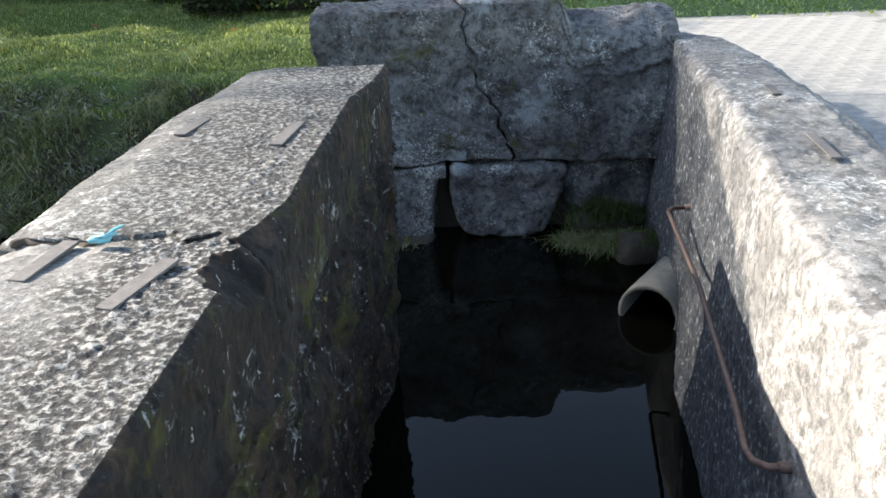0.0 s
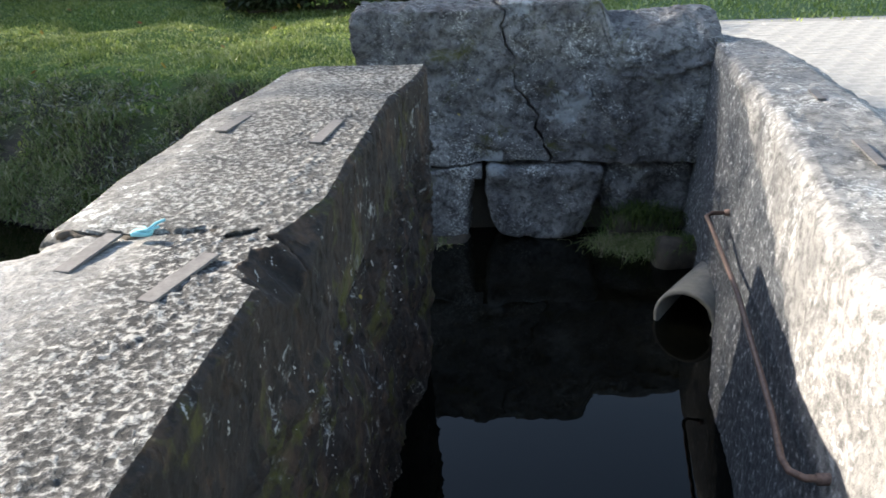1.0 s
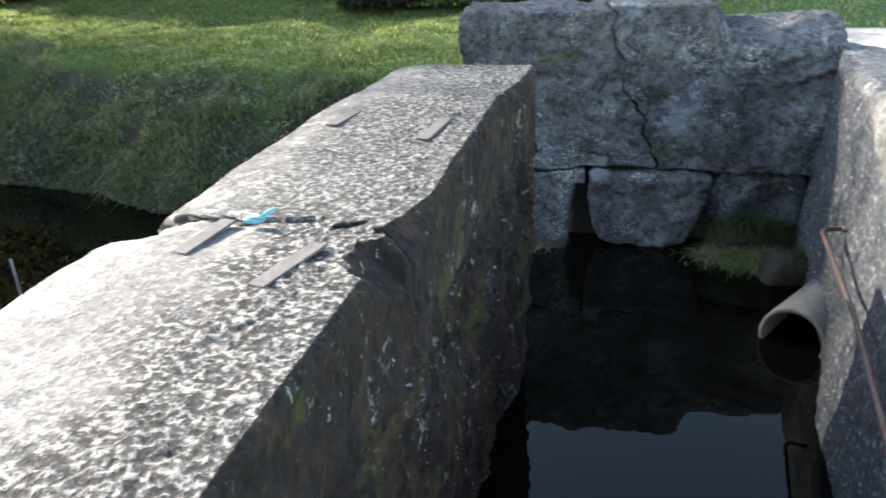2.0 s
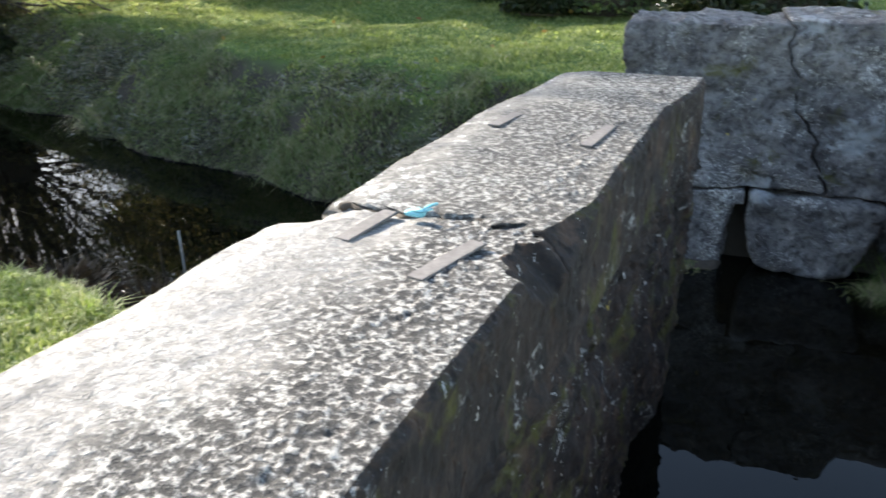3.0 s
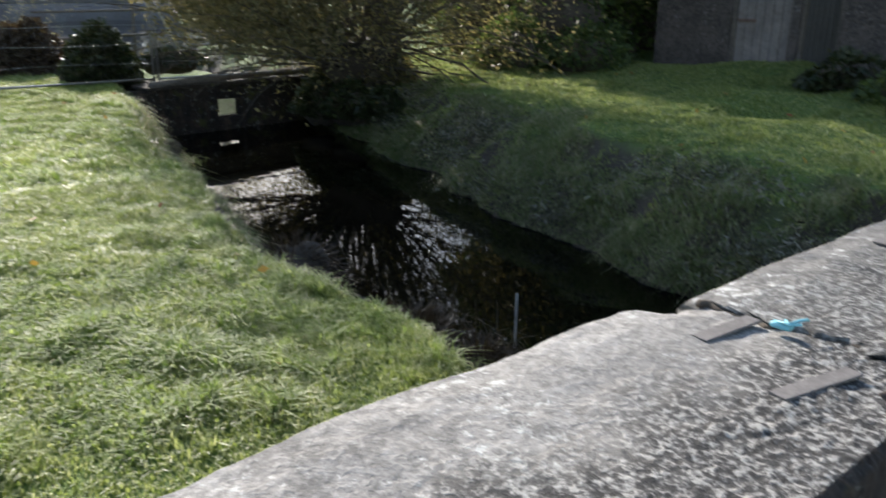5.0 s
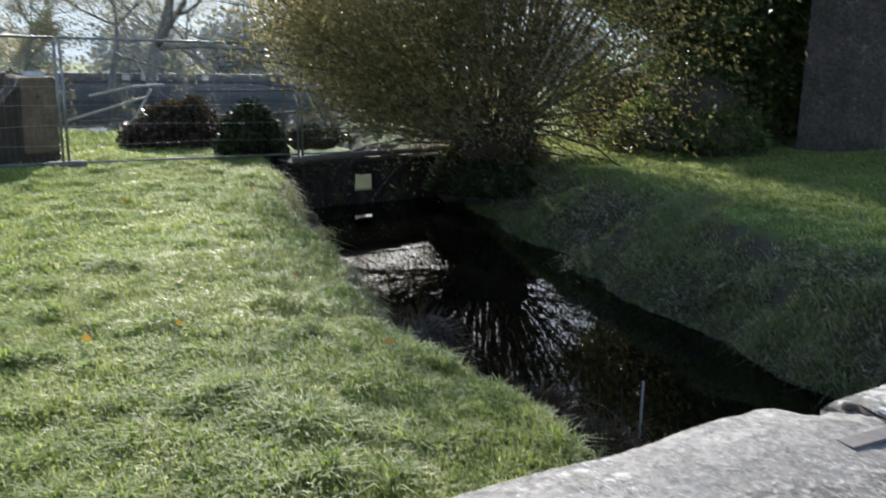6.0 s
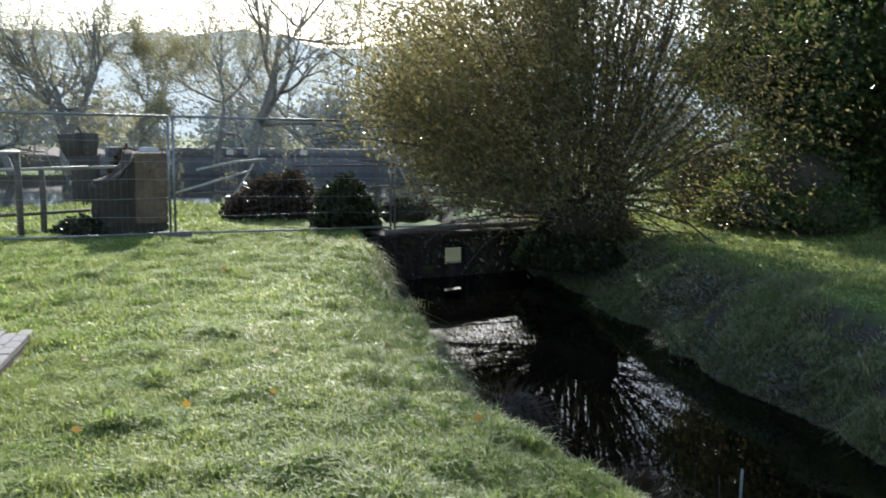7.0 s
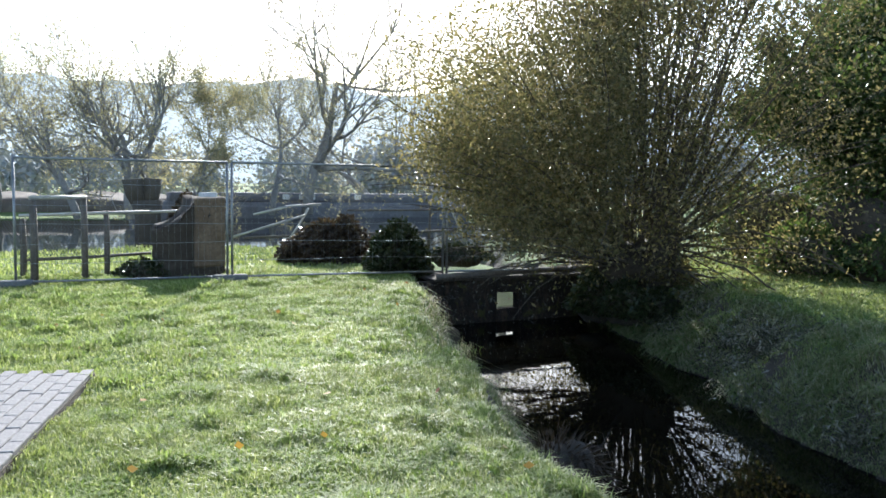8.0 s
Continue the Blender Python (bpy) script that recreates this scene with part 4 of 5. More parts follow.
def fence_panel(a, b, first):
    t = thing("site_fence", (a[0], a[1], 0), "galvanised mesh construction fence panel standing on the grass", "fence", "fence panels")
    a, b = Vector((a[0], a[1], 0)), Vector((b[0], b[1], 0))
    d = (b - a).normalized()
    a, b = a + d * 0.04, b - d * 0.04
    up = Vector((0, 0, 1))
    z0, z1 = 0.06, 2.02
    for p in (a, b):
        part("post", tube("post", [p + up * 0.0, p + up * z1], 0.021, M_ZINC, 8), t)
    part("rail", tube("rail", [a + up * z1, b + up * z1], 0.021, M_ZINC, 8), t)
    part("rail", tube("rail", [a + up * z0, b + up * z0], 0.019, M_ZINC, 8), t)
    L = (b - a).length
    wires = []
    for k in range(1, 34):
        p = a + d * (L * k / 34)
        wires.append(tube("w", [p + up * z0, p + up * z1], 0.0011, M_ZINC, 3, False))
    tagged(part("wire_mesh", joined("wire_mesh", wires, M_ZINC), t, "thin vertical mesh wires"), kind="stuff")
    for z in (0.35, 0.66, 0.97, 1.28, 1.62):
        bow = [a + d * (L * s) + up * (z + 0.012 * math.sin(9 * s + z * 7)) for s in np.linspace(0, 1, 9)]
        part("wire", tube("wire", bow, 0.0042, M_ZINC, 5, False), t)
    return t


for k in range(3):
    fp = fence_panel(FP[k], FP[k + 1], k == 0)
    for x_, y_ in ((FP[k],) if k < 2 else FP[k:]):
        z_ = float(land(np.array([x_]), np.array([y_]))[0])
        part("foot_block", block("foot_block", (x_ - 0.12, y_ - 0.3, z_ - 0.05), (x_ + 0.12, y_ + 0.3, z_ + 0.11), M_CONC, 0.03, 0.06, 0.004, k), fp, "grey concrete foot block")

# ---- tree stump and rustic gate ----
stump = thing("tree_stump", (-15.4, 1.95, 0), "tall rough tree stump with a pale sawn face and small sign", "stump")


def stump_ring(z):
    out = []
    for k in range(56):
        a = 2 * math.pi * k / 56
        r = 0.60 + 0.10 * max(0.0, 0.22 - z) * 4 + 0.035 * math.sin(5 * a + 1.3 * z) + 0.03 * math.sin(11 * a + 3 * z) + 0.02 * math.sin(23 * a)
        x, y, zz = r * math.cos(a), r * math.sin(a) * 0.98, z
        y -= 0.06 * math.sin(2.4 * z) * (y < 0)
        # the shoulder away from the sawn half has rotted down in steps
        side = min(1.0, max(0.0, (-0.02 - y) / 0.45))
        zz = min(z, 1.40 - 0.20 * (side > 0.05) - 0.36 * side - 0.05 * math.sin(9 * a)) if side > 0 else z
        x = min(x, 0.50 + 0.03 * math.sin(6 * y))
        out.append((-15.50 + x, 2.24 + y, zz))
    return out


part("trunk", loft("trunk", stump_ring, list(np.linspace(-0.1, 1.40, 34)), M_STUMP, 0.04, 77), stump, "dark fissured bark")
part("sawn_face", block("sawn_face", (-15.06, 2.24, 0.16), (-14.955, 2.78, 1.395), M_CUT, 0.025, 0.03, 0.012, 78, 4, 0.0, True), stump, "brown sawn face of the stump")
sign = thing("notice_sign", (-15.3, 2.25, 1.45), "small white notice plate on top of the stump", "sign")
M_SIGN = plain("sign_plate", (0.62, 0.64, 0.70), 0.4, 0, 0.1, 30, 0.0005)
part("plate", slab("plate", (-15.2, 2.35, 1.41), (-15.17, 2.68, 1.49), M_SIGN, 0.004), sign)

gate = thing("rustic_gate", (-14.7, -0.5, 0), "rough wooden gate frame with woven wire beside the fence", "gate")
for y_, z_, r_, x_ in [(-0.32, 1.36, 0.06, -14.6), (0.45, 1.36, 0.055, -15.3), (0.83, 1.15, 0.05, -15.7), (-0.5, 1.0, 0.055, -15.7)]:
    part("post", tube("post", [(x_, y_, -0.1), (x_ + 0.01, y_ + 0.01, z_ * 0.5), (x_, y_, z_)], [r_, r_, r_ * 0.94], M_WOOD, 9), gate)
part("top_rail", tube("top_rail", [(-14.58, -0.36, 1.39), (-15.3, 0.49, 1.39)], 0.035, M_PALE, 7), gate, "pale top rail")
for z_ in (0.33, 1.1):
    part("rail", tube("rail", [(-15.7, -0.55, z_ - 0.04), (-15.6, 0.6, z_), (-15.9, 1.6, z_ + 0.02)], 0.028, M_PALE if z_ > 1 else M_WOOD, 7), gate)
mesh_w = []
for k in range(26):
    for s in (-1, 1):
        y0 = -0.5 + 1.3 * k / 26
        mesh_w.append(tube("w", [(-15.6, y0, 0.33), (-15.6, y0 + s * 0.4, 1.04)], 0.0045, M_CONC, 3, False))
part("netting", joined("netting", mesh_w, M_CONC), gate, "diamond wire netting")

# branch rails beyond the fence
for k, (pp, rr_) in enumerate([([(-17.5, 1.0, 1.02), (-17.3, 2.4, 1.08)], 0.03), ([(-18.5, 4.1, 0.95), (-18.3, 4.9, 1.15), (-18.2, 5.6, 1.2)], 0.028), ([(-18.4, 4.7, 0.1), (-18.3, 5.1, 0.7), (-18.2, 5.3, 1.1)], 0.03), ([(-18.4, 3.6, 0.45), (-18.1, 5.2, 0.95)], 0.026),
                                ([(-18.6, 3.9, 0.42), (-18.2, 9.2, 0.55)], 0.03), ([(-19.2, 6.6, 1.02), (-18.8, 10.5, 1.05)], 0.028), ([(-18.9, 8.7, 0.05), (-18.9, 8.75, 1.2)], 0.04), ([(-19.0, 6.7, 0.0), (-19.0, 6.7, 0.95)], 0.035), ([(-19.0, 9.9, 0.05), (-18.7, 9.2, 1.15)], 0.03)]):
    t = thing("branch_rail", pp[0], "peeled pale branch used as a rough fence rail", "fence", "rough branch rails")
    part("branch", tube("branch", pp, rr_, M_PALE if k in (0, 1, 2, 3, 8) else M_WOOD, 7), t)

# ivy mounds
shrub("ivy_mound", (-17.0, 5.45, 0.0), 0.80, 0.98, 0.86, 9000, M_DRYIVY, 91, "round mound smothered in dark ivy", (0.08, 0.045), "ivy", "ivy mounds")
shrub("ivy_mound", (-14.6, 6.05, -0.05), 0.5, 0.6, 0.92, 6500, M_IVY, 92, "ivy-covered stub beside the culvert bridge", (0.08, 0.045), "ivy", "ivy mounds")
shrub("ivy_mound", (-15.2, 1.35, 0.0), 0.3, 0.45, 0.3, 900, M_IVY, 93, "low ivy round the foot of the stump", (0.07, 0.04), "ivy", "ivy mounds")
shrub("ivy_mound", (-16.5, 8.3, 0.0), 0.4, 0.8, 0.35, 1100, M_IVY, 94, "dark leafy clump on the grass behind the bridge", (0.08, 0.04), "ivy", "ivy mounds")

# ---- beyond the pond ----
# The hill gives off light itself: pale blue emission paints its haze.
M_BACK, nd, ln, bs = material("haze_glow_hill", 1.0)
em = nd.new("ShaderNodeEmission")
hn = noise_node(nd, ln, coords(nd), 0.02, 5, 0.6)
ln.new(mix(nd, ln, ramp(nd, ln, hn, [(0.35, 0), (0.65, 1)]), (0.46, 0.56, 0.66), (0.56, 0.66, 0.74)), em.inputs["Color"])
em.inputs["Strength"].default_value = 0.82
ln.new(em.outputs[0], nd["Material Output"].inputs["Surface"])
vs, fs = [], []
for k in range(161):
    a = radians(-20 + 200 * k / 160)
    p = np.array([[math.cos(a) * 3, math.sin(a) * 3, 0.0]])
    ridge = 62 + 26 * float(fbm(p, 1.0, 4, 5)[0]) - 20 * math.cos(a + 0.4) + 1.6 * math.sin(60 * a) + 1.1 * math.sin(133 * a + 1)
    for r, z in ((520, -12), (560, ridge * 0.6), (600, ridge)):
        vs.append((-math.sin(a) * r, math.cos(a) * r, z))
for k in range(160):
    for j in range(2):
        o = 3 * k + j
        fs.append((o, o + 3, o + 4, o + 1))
tagged(new("backdrop", mesh_from("backdrop", vs, fs, M_BACK)), "distant wooded hillside, its blue haze put in as a glow", "hill", kind="structure")

for k, (x_, y_, h_, r_, lv, nl, lean) in enumerate([(-46, 13.6, 8.0, 0.42, 4, 2600, (0.1, -0.05)), (-40, 3.4, 4.4, 0.30, 4, 2000, (0.0, -0.1)), (-41, 1.2, 3.9, 0.24, 4, 1520, (0, -0.25)), (-40, 6.3, 3.3, 0.17, 3, 2600, (0, 0.15)),
                                               (-44, 11.0, 4.6, 0.24, 4, 1680, (0, 0.2)), (-48, 19.0, 5.6, 0.26, 4, 1440, (0, -0.35)), (-50, -2.5, 5.2, 0.28, 4, 1040, (0, 0.1)), (-50, 24, 5.6, 0.3, 4, 1800, (0, 0)), (-52, 30, 6, 0.3, 4, 1800, (0, 0))]):
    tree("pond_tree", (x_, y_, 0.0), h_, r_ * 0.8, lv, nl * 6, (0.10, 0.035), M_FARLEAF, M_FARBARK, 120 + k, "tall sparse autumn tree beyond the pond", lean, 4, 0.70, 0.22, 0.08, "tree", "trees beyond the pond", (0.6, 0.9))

pol = thing("pollard_stump", (-27.5, 2.8, 0), "dark pollarded tree stump with clubbed heads", "stump")
part("trunk", tube("trunk", [(-27.5, 2.8, -1.0), (-27.5, 2.8, 0.5), (-27.5, 2.78, 1.05)], [0.42, 0.40, 0.50], M_BARK, 14), pol)
for dy, zz_, rr_ in ((-0.42, 1.72, 0.36), (0.12, 1.74, 0.33)):
    part("club", tube("club", [(-27.5, 2.8 + dy * 0.5, 0.8), (-27.5, 2.8 + dy * 0.9, 1.3), (-27.5, 2.8 + dy, zz_)], [0.22, rr_ * 0.85, rr_], M_BARK, 12), pol)
shrub("pond_bush", (-27.6, 4.0, -0.2), 0.6, 0.62, 1.45, 2600, M_DRYIVY, 96, "dark rounded bush beside the pollarded stump", (0.12, 0.06), "shrub")

# moored long boat on the far water
boat = thing("long_boat", (-47, 13, -0.55), "long dark moored boat with a low cabin and pale windows", "boat")
# Hull grey lifted and blued: haze over the water painted in.
M_HULL = plain("hazed_hull", (0.15, 0.15, 0.165), 0.95, 0, 0.25, 6, 0.003)
M_WIN = plain("boat_window", (0.75, 0.76, 0.76), 0.15, 0, 0.1, 9, 0.0005)
part("hull", block("hull", (-48.5, 4.0, -0.75), (-46, 24.5, 0.55), M_HULL, 0.35, 0.4, 0.01, 5), boat)
part("cabin", block("cabin", (-48.2, 6.0, 0.5), (-46.3, 22.0, 1.05), M_HULL, 0.08, 0.4, 0.005, 6), boat)
for y0, w_ in ((12.2, 0.4), (13.2, 0.4), (13.75, 0.4), (16.6, 0.4)):
    part("window", slab("window", (-46.31, y0, 0.68), (-46.22, y0 + w_, 0.98), M_WIN, 0.02), boat)

# far bank and woods
rng = np.random.default_rng(33)
# Blue-grey leaves: the distance haze is painted into their colour.
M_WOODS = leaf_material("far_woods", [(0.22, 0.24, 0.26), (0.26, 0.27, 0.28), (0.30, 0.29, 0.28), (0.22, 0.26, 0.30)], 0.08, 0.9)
cp = []
for k in range(150):
    a = radians(rng.uniform(20, 130))
    r = rng.uniform(62, 130)
    c = np.array((-math.sin(a) * r, math.cos(a) * r, rng.uniform(1.5, 3.5)))
    s = rng.uniform(1.4, 3.2)
    u = rng.normal(size=(420, 3)) * (s, s, s * rng.uniform(0.7, 1.3)) * 0.6
    cp.append(c + u)
cp = np.concatenate(cp)
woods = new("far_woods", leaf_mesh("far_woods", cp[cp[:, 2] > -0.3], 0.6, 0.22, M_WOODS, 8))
tagged(woods, "autumn scrub and woods behind the pond, haze put into their colour", "woods", kind="stuff")
M_MUD = plain("pond_bank", (0.13, 0.11, 0.09), 0.95, 0, 0.35, 1.2, 0.05)
far_bank = new("pond_bank", block("pond_bank", (-58, -45, -0.9), (-50, 60, 0.65), M_MUD, 0.6, 1.2, 0.25, 8))
tagged(far_bank, "brown earth bank along the far side of the pond", "bank", kind="structure")

# ---- paving ----
pave = thing("pavement", (-6, -2, 0), "grey block paving laid level with the lawn", "pavement", kind="structure")
vx, vy = Vector((2.40, -0.63, 0)).normalized(), Vector((0.25, 0.75, 0)).normalized()
corner = Vector((-7.72, 0.23, 0.0))
bed = bmesh.new()
for a, b in ((0, 0), (7.0, 0), (7.0, -6), (0, -6)):
    bed.verts.new(corner + vx * a + vy * b + Vector((0, 0, 0.012)))
bed.faces.new(bed.verts)
g = bmesh.ops.extrude_face_region(bed, geom=bed.faces[:])
bmesh.ops.translate(bed, vec=(0, 0, -0.12), verts=[e for e in g["geom"] if isinstance(e, bmesh.types.BMVert)])
part("bedding", bm_mesh("bedding", bed, M_SOIL, False), pave)


def paver_mesh(lx, ly):
    bm = bmesh.new()
    bmesh.ops.create_cube(bm, size=1)
    bmesh.ops.scale(bm, vec=(lx, ly, 0.06), verts=bm.verts)
    bmesh.ops.bevel(bm, geom=[e for e in bm.edges if all(v.co.z > 0 for v in e.verts)], offset=0.006, segments=1, affect="EDGES")
    return bm_mesh("paving_block", bm, M_PAVE, False)


pv = paver_mesh(0.196, 0.196 / 2)
rng = np.random.default_rng(4)
turn_m = Matrix(((vx.x, -vx.y, 0), (vx.y, vx.x, 0), (0, 0, 1))).to_4x4()
for i in range(18):
    for j in range(16):
        p = corner + vx * (0.11 + 0.2 * i + (0.1 if j % 2 else 0)) + vy * (-0.06 - 0.106 * j)
        ob = under(new("paving_block", pv), pave)
        ob.matrix_basis = Matrix.Translation(p + Vector((0, 0, 0.012 + rng.uniform(-0.004, 0.004)))) @ turn_m
rv, rf = [], []
for i in range(35):
    for j in range(56):
        if i < 18 and j < 16:
            continue
        c_ = corner + vx * (0.11 + 0.2 * i + (0.1 if j % 2 else 0)) + vy * (-0.06 - 0.106 * j)
        o = len(rv)
        zt = 0.040 + rng.uniform(-0.004, 0.004)
        for h_ in (0.0, zt):
            for a_, b_ in ((-1, -1), (1, -1), (1, 1), (-1, 1)):
                q_ = c_ + vx * (0.098 * a_) + Vector((-vx.y, vx.x, 0)) * (0.049 * b_)
                rv.append((q_.x, q_.y, h_))
        rf += [(o + 4, o + 5, o + 6, o + 7)] + [(o + k, o + (k + 1) % 4, o + 4 + (k + 1) % 4, o + 4 + k) for k in range(4)]
tagged(part("paving_rest", mesh_from("paving_rest", rv, rf, M_PAVE, False), pave), kind="stuff")
M_PATH = plain("path_paving", (0.31, 0.295, 0.27), 0.9, 0, 0.3, 9, 0.008)
pth = thing("pavement_path", (6, 6, 0), "pale block paving of the path behind the basin wall", "pavement", kind="structure")
part("bedding", slab("bedding", (1.7, -6, -0.12), (14, 10.2, 0.0125), M_JOINT, 0), pth)
pv2 = bm_mesh("paving_block", (lambda b: (bmesh.ops.create_cube(b, size=1), bmesh.ops.scale(b, vec=(0.270, 0.205, 0.05), verts=b.verts), bmesh.ops.bevel(b, geom=[e for e in b.edges if all(v.co.z > 0 for v in e.verts)], offset=0.002, segments=1, affect="EDGES"), b)[-1])(bmesh.new()), M_PATH, False)
for j in range(29):
    for i in range(10):
        x_, y_ = 2.45 + 0.272 * i + (0.135 if j % 2 else 0), 4.0 + 0.207 * j
        if (x_ - 2.26) < 0.2 and y_ < 6.2:
            continue
        ob = under(new("paving_block", pv2), pth)
        ob.matrix_basis = Matrix.Translation((x_, y_, -0.01 + rng.uniform(-0.0015, 0.0015)))
rest = []
for j in range(29):
    for i in range(24):
        x_, y_ = 5.17 + 0.272 * i + (0.135 if j % 2 else 0), 4.0 + 0.207 * j
        rest += [(x_ - 0.132, y_ - 0.1), (x_ + 0.132, y_ - 0.1), (x_ + 0.132, y_ + 0.1), (x_ - 0.132, y_ + 0.1)]
rv = [(a, b, 0.014 + 0.004 * math.sin(k // 4 * 1.7)) for k, (a, b) in enumerate(rest)]
tagged(part("paving_rest", mesh_from("paving_rest", rv, [(k, k + 1, k + 2, k + 3) for k in range(0, len(rv), 4)], M_PATH, False), pth), kind="stuff")
deck = new("floor", slab("floor", (-0.5, -4.0, -0.25), (0.75, 0.7, 0.0), M_PATH, 0.01))
tagged(deck, "stone slab path at the head of the basin", "floor", kind="structure")

# ---- small things round the basin ----
M_BLUE = plain("blue_cord", (0.20, 0.55, 0.62), 0.5, 0, 0.2, 40, 0.001)
cord = thing("blue_cord", (-0.88, 2.0, 0.82), "scrap of pale blue cord caught in the joint of the coping", "cord")
part("strand", tube("strand", [(-0.935, 1.995, 0.812), (-0.90, 1.985, 0.818), (-0.885, 2.01, 0.826), (-0.876, 2.05, 0.82)], 0.0045, M_BLUE, 6), cord)
part("strand", tube("strand", [(-0.92, 2.015, 0.815), (-0.90, 1.98, 0.816), (-0.872, 2.0, 0.822)], 0.004, M_BLUE, 6), cord)
part("rag", block("rag", (-0.955, 1.985, 0.795), (-0.895, 2.022, 0.812), M_BLUE, 0.008, 0.01, 0.006, 71), cord, "faded blue scrap of cloth")
stake = thing("thin_stake", (-3.7, 4.3, WATER), "thin pale stake standing in the water by the bank", "stake")
part("stick", tube("stick", [(-3.72, 4.35, WATER - 0.3), (-3.6, 4.2, -0.45)], 0.008, M_PALE, 6), stake)
M_DEAD = leaf_material("fallen_leaf", [(0.30, 0.10, 0.04), (0.42, 0.26, 0.06), (0.26, 0.16, 0.07)], 0.2, 0.6)
rng = np.random.default_rng(12)
n = 90
lx, ly = rng.uniform(-13, -1.6, n), rng.uniform(-1.5, 12, n)
ok = land(lx, ly) > -0.25
lx, ly = lx[ok], ly[ok]
fallen = new("fallen_leaves", leaf_mesh("fallen_leaves", np.stack([lx, ly, land(lx, ly) + 0.06], 1), 0.07, 0.032, M_DEAD, 3, 0))
tagged(fallen, "scattered brown and yellow fallen leaves on the grass", "leaves", kind="stuff")

# ---- grass ----
M_TUFT = leaf_material("tuft_blades", [(0.10, 0.15, 0.04), (0.18, 0.25, 0.065), (0.28, 0.345, 0.12), (0.38, 0.41, 0.22)], 0.55, 0.6)
rng = np.random.default_rng(7)


def sow(n, x0, x1, y0, y1):
    x, y = rng.uniform(x0, x1, n), rng.uniform(y0, y1, n)
    return x, y


def keep_lawn(x, y, low=-0.12):
    """Grass keeps off the water, the walls, the paving and the bare bank."""
    z = land(x, y)
    ok = (z > low) & ~((x > -1.55) & (y < 6.8)) & ~((x > -16.3) & (x < -14.7) & (y > 1.4) & (y < 2.6))
    rel = np.stack([x - corner.x, y - corner.y], 1)
    det = vx.x * vy.y - vx.y * vy.x
    a = (rel[:, 0] * vy.y - rel[:, 1] * vy.x) / det
    b = (vx.x * rel[:, 1] - vx.y * rel[:, 0]) / det
    ok &= ~((a > 0.03) & (b < -0.03) & (a < 7))
    return x[ok], y[ok], z[ok]


def lawn(name, n, box, h, w, lean, mat, label, seed, low=-0.12, tuft=False, bare=False):
    x, y = sow(n, *box)
    x, y, z = keep_lawn(x, y, low)
    p = np.stack([x, y, 0 * x], 1)
    if bare:
        # patches of bare earth on the slope
        ok = (fbm(p, 2.3, 4, 44) < 0.40) | (z > 0.02)
        x, y, z, p = x[ok], y[ok], z[ok], p[ok]
    if tuft:
        ok = fbm(p, 5.0, 2, 91) + 0.6 * fbm(p, 1.1, 2, 92) > 0.28
        x, y, z, p = x[ok], y[ok], z[ok], p[ok]
    tall = 0.95 + 0.7 * np.clip(fbm(p, 3.2, 3, 55), -0.4, 1.0)
    hh = h * tall * rng.uniform(0.6, 1.25, len(x))
    ob = new(name, blade_mesh(name, x, y, z, hh, w, lean, mat, seed))
    return tagged(ob, label, "grass", kind="stuff")


lawn("lawn_grass", 190000, (-7.0, -1.5, -1.8, 3.6), 0.06, 0.0042, 1.0, M_GRASS, "short dewy lawn grass in the sun", 1)
lawn("lawn_grass", 190000, (-16, -7.0, -3.5, 6.5), 0.06, 0.006, 1.0, M_GRASS, "sunlit lawn grass towards the fence", 2, -0.85)
lawn("lawn_grass", 40000, (-26, -14.5, -6, 9), 0.08, 0.014, 0.8, M_GRASS, "lawn grass beyond the fence", 3)
lawn("lawn_grass", 170000, (-14, 2.0, 6.2, 14), 0.055, 0.0075, 1.2, M_GRASS, "shaded lawn grass across the stream", 4, -0.75, False, True)
lawn("lawn_grass", 9000, (1.8, 12, 9.9, 16), 0.08, 0.014, 0.9, M_GRASS, "sunny grass beyond the paved path", 5)

lawn("grass_tufts", 150000, (-7.0, -1.5, -1.8, 3.6), 0.085, 0.0055, 1.3, M_TUFT, "thicker bright tufts in the lawn", 6, -0.12, True)
lawn("grass_tufts", 200000, (-16, -7.0, -3.5, 6.5), 0.09, 0.008, 1.3, M_TUFT, "thicker bright tufts in the lawn by the fence", 7, -0.12, True)

# rough grass on the banks
x, y = sow(950000, -14.2, -0.95, 1.8, 10.6)
z = land(x, y)
lft = y < (np.interp(x, LX, LY) + np.interp(x, RX, RY)) / 2
sel = (z > WATER + 0.02) & (z < np.where(lft, -0.16, 0.04)) & ~((x > -1.5) & (y < 5.0))
x, y, z = x[sel], y[sel], z[sel]
lft = y < (np.interp(x, LX, LY) + np.interp(x, RX, RY)) / 2
clump = fbm(np.stack([x, y, z], 1), 2.4, 3, 77)
keep = rng.random(len(x)) < np.where(lft, np.where(x < -7, 0.10, 0.28), 0.36) * np.clip(0.55 + 1.6 * clump, np.where(z < -0.55, np.where(lft, 0.45, 2.2), 0.03), 2.2)
x, y, z, clump, lft = x[keep], y[keep], z[keep], clump[keep], lft[keep]
bank = new("bank_grass", blade_mesh("bank_grass", x, y, z, np.where(lft, np.where(x < -7, 0.9, 0.6), np.where(z < -0.6, 0.8, 0.6)) * (0.06 + 0.17 * np.clip(clump + 0.3, 0, 1.4)) * rng.uniform(0.6, 1.5, len(x)), np.where(x < -8, 0.010, 0.005), 1.7, M_BANK, 9, 1.3))
tagged(bank, "long rough grass hanging down the stream banks", "grass", kind="stuff")

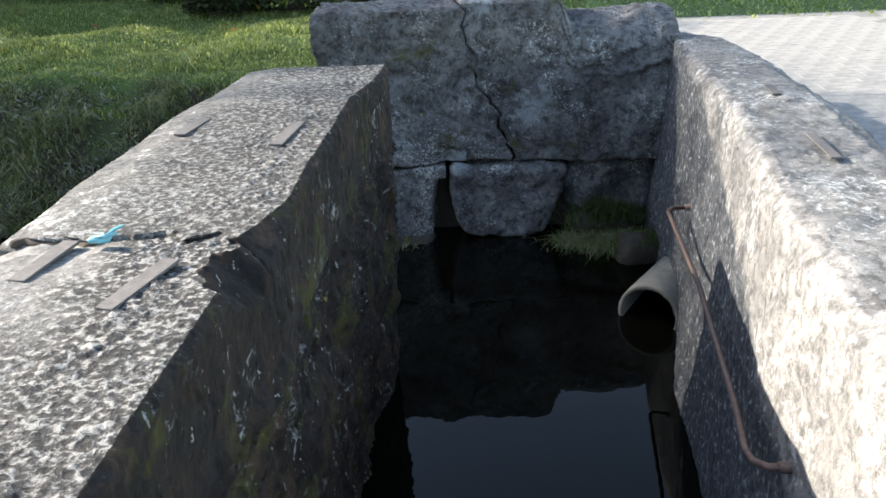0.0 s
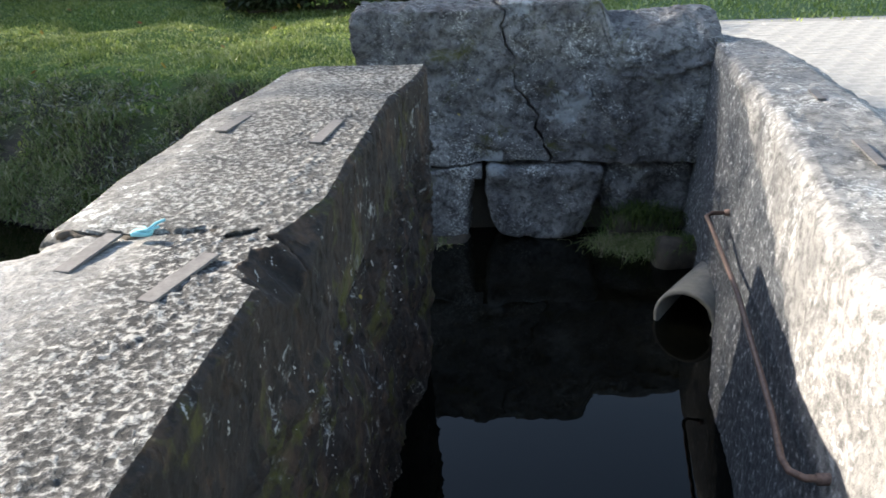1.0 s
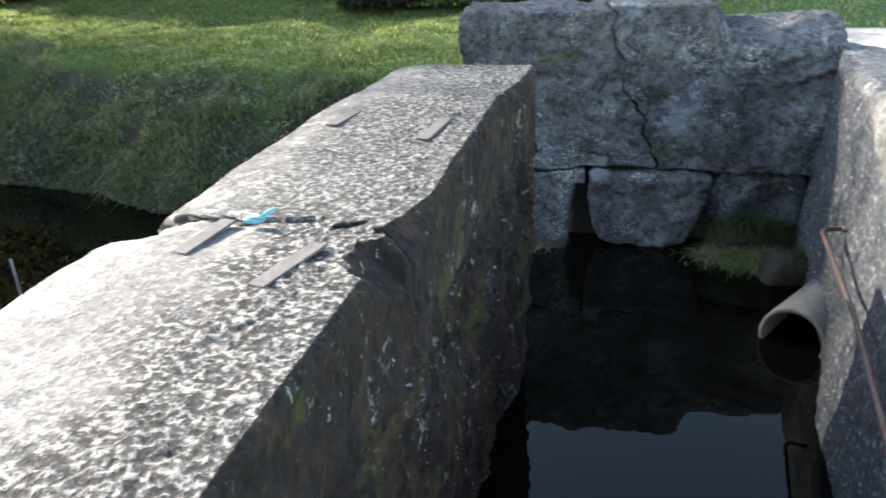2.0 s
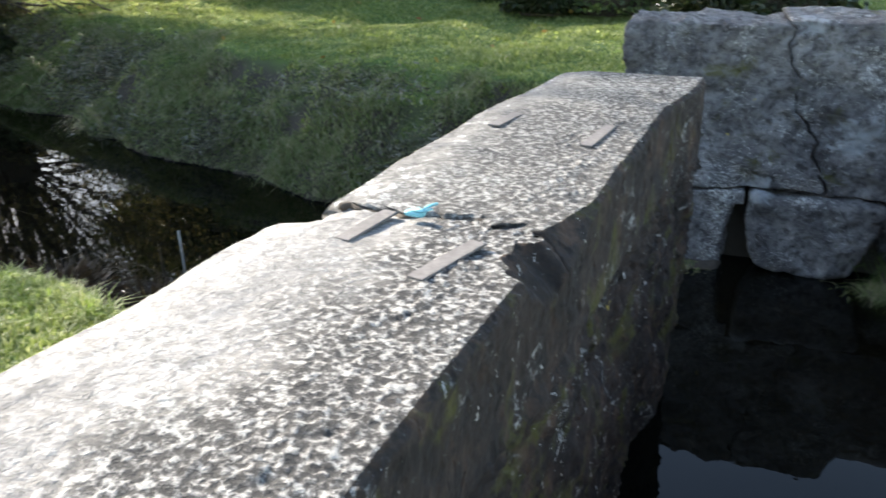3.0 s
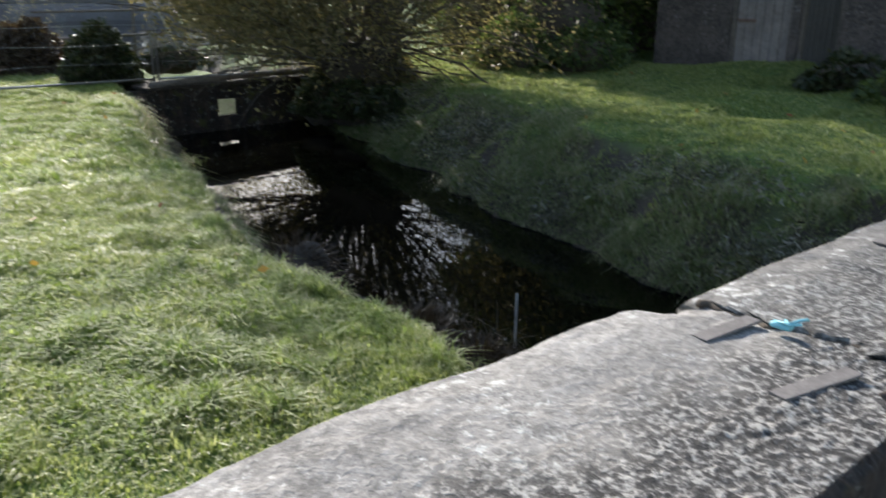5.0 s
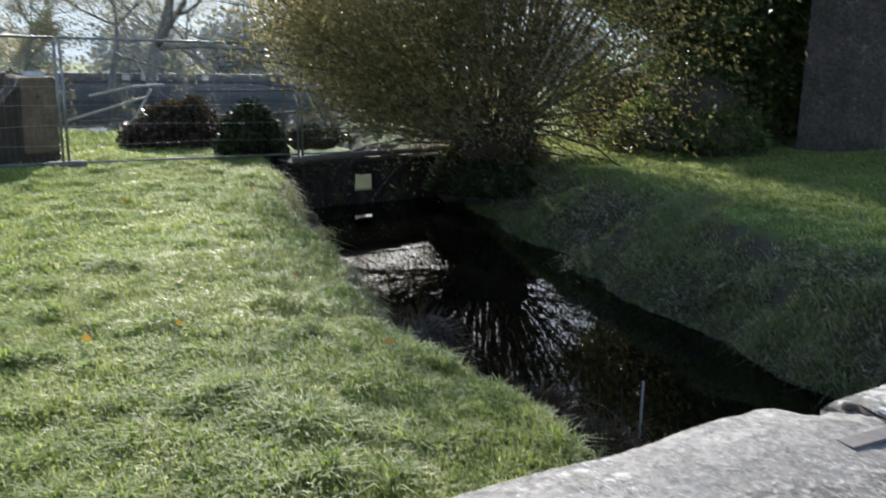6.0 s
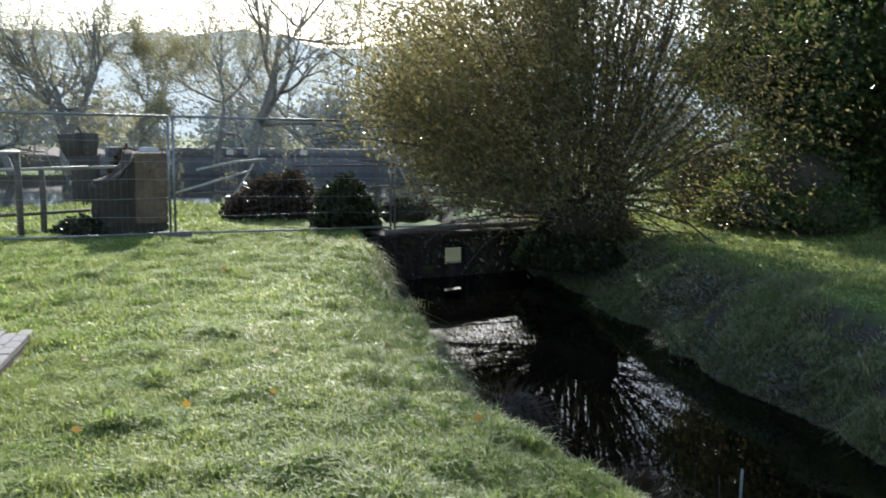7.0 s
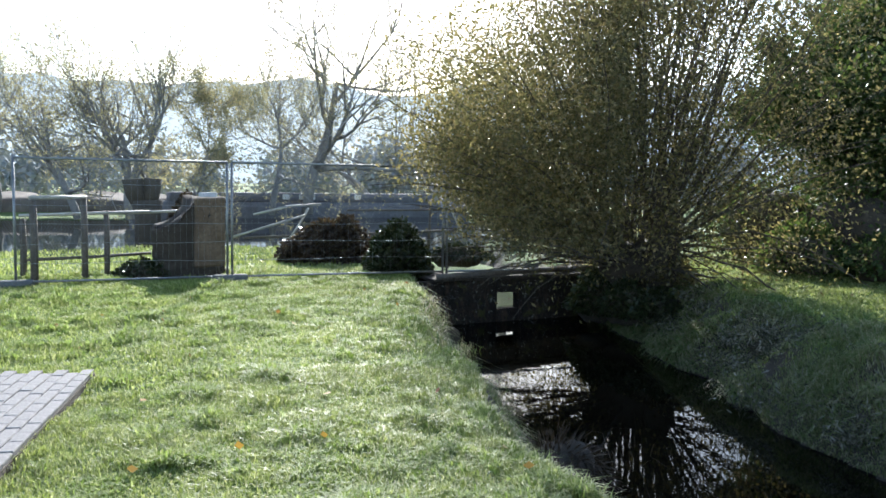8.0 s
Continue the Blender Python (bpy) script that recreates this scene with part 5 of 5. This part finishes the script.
# dead scrub on the shaded bank
M_SCRUB = leaf_material("dead_scrub", [(0.03, 0.03, 0.02), (0.08, 0.085, 0.05), (0.16, 0.15, 0.11), (0.36, 0.34, 0.29)], 0.25, 0.8)
q = np.random.default_rng(61)
sc_pts = []
while len(sc_pts) < 22:
    x_ = q.uniform(-10.5, -1.2)
    y_ = float(np.interp(x_, RX, RY)) + q.uniform(0.1, 0.95)
    z_ = float(land(np.array([x_]), np.array([y_]))[0])
    if z_ < WATER + 0.1:
        continue
    s_ = q.uniform(0.10, 0.26)
    sc_pts.append(np.array((x_, y_, z_ + 0.06)) + q.normal(size=(420, 3)) * (s_ * 1.5, s_, s_ * 0.45))
sc_pts = np.concatenate(sc_pts)
sc_pts[:, 2] = np.maximum(sc_pts[:, 2], land(sc_pts[:, 0], sc_pts[:, 1]) + 0.02)
scrub = new("bank_scrub", leaf_mesh("bank_scrub", sc_pts, 0.09, 0.008, M_SCRUB, 62, 0.2))
tagged(scrub, "dark dead scrub and bramble on the shaded stream bank", "scrub", kind="stuff")

# weeds at the lip of the near bank
for k, (tx, ty, nn, hh, rr_) in enumerate([(-4.6, 3.2, 1300, 0.16, 0.22), (-3.6, 3.1, 1100, 0.15, 0.2), (-6.3, 3.65, 900, 0.13, 0.2), (-8.3, 4.3, 900, 0.16, 0.25), (-10.0, 4.85, 900, 0.2, 0.3), (-11.8, 5.65, 1000, 0.2, 0.3), (-9.2, 4.6, 700, 0.14, 0.25)]):
    q = np.random.default_rng(300 + k)
    bx_, by_ = q.normal(tx, rr_, nn), q.normal(ty, 0.12, nn)
    bz_ = np.maximum(land(bx_, by_), WATER)
    zc = float(land(np.array([tx]), np.array([ty]))[0])
    t = thing("bank_weeds", (tx, ty, zc), "dry brown weeds hanging over the edge of the stream", "weeds", "weeds on the near bank")
    part("clod", block("clod", (tx - 0.22, ty - 0.14, max(zc, WATER) - 0.2), (tx + 0.22, ty + 0.14, max(zc, WATER) + 0.06), M_SOIL, 0.09, 0.05, 0.05, 19 + k), t, "dark crumbling soil")
    tagged(part("blade_clump", blade_mesh("blade_clump", bx_, by_, bz_, hh * q.uniform(0.4, 1.2, nn), 0.004, 1.6, M_BANK, k, 1.2), t), kind="stuff")

# dark dead stems leaning out from the near bank
for k, (cx, cy, cz, rx_, ry_, rz_) in enumerate([(-6.0, 3.85, -0.92, 0.42, 0.62, 0.40), (-3.95, 3.45, -0.80, 0.40, 0.34, 0.30), (-3.45, 3.65, -0.90, 0.32, 0.28, 0.26)]):
    t = shrub("dead_bush", (cx, cy, cz), rx_, ry_, rz_, 1500, M_DRYIVY, 520 + k, "low dark tangle of dead stems at the edge of the stream", (0.12, 0.008), "bush", "dead stems on the near bank")
    q = np.random.default_rng(530 + k)
    nn = 150
    bx_, by_ = q.normal(cx, rx_ * 0.6, nn), q.normal(cy, ry_ * 0.6, nn)
    tagged(part("stalk_tuft", blade_mesh("stalk_tuft", bx_, by_, np.full(nn, cz + rz_ * 0.3), q.uniform(0.12, 0.36, nn), 0.004, 1.5, M_DRYIVY, 540 + k, 1.0), t, "thin straw-coloured stalks"), kind="stuff")

# tufts where the far wall meets the water
for k, (tx, tz, ty, nn, hh) in enumerate([(-0.30, -0.95, 5.86, 500, 0.10), (0.35, -1.0, 5.84, 420, 0.09), (1.15, -0.95, 5.72, 1500, 0.20), (1.40, -0.93, 5.6, 1300, 0.2), (1.28, -0.78, 5.86, 500, 0.26), (1.55, -0.80, 5.4, 500, 0.14)]):
    t = thing("grass_tuft", (tx, ty, WATER - 0.05), "clump of wet weeds and grass at the foot of the wall", "weeds", "weeds at the waterline")
    q = np.random.default_rng(200 + k)
    bx_, by_ = q.normal(tx, 0.13, nn), q.normal(ty, 0.06, nn)
    part("clod", block("clod", (tx - 0.24, ty - 0.10, WATER - 0.15), (tx + 0.24, ty + 0.16, tz + 0.02), M_SOIL, 0.1, 0.04, 0.035, 9 + k), t)
    tagged(part("blade_clump", blade_mesh("blade_clump", bx_, by_, np.full(nn, tz - 0.01) - 0.2 * np.abs(bx_ - tx), hh * q.uniform(0.4, 1.0, nn), 0.004, 1.4, M_BANK if k in (2, 3, 0) else M_GREEN, k, 1.2), t), kind="stuff")
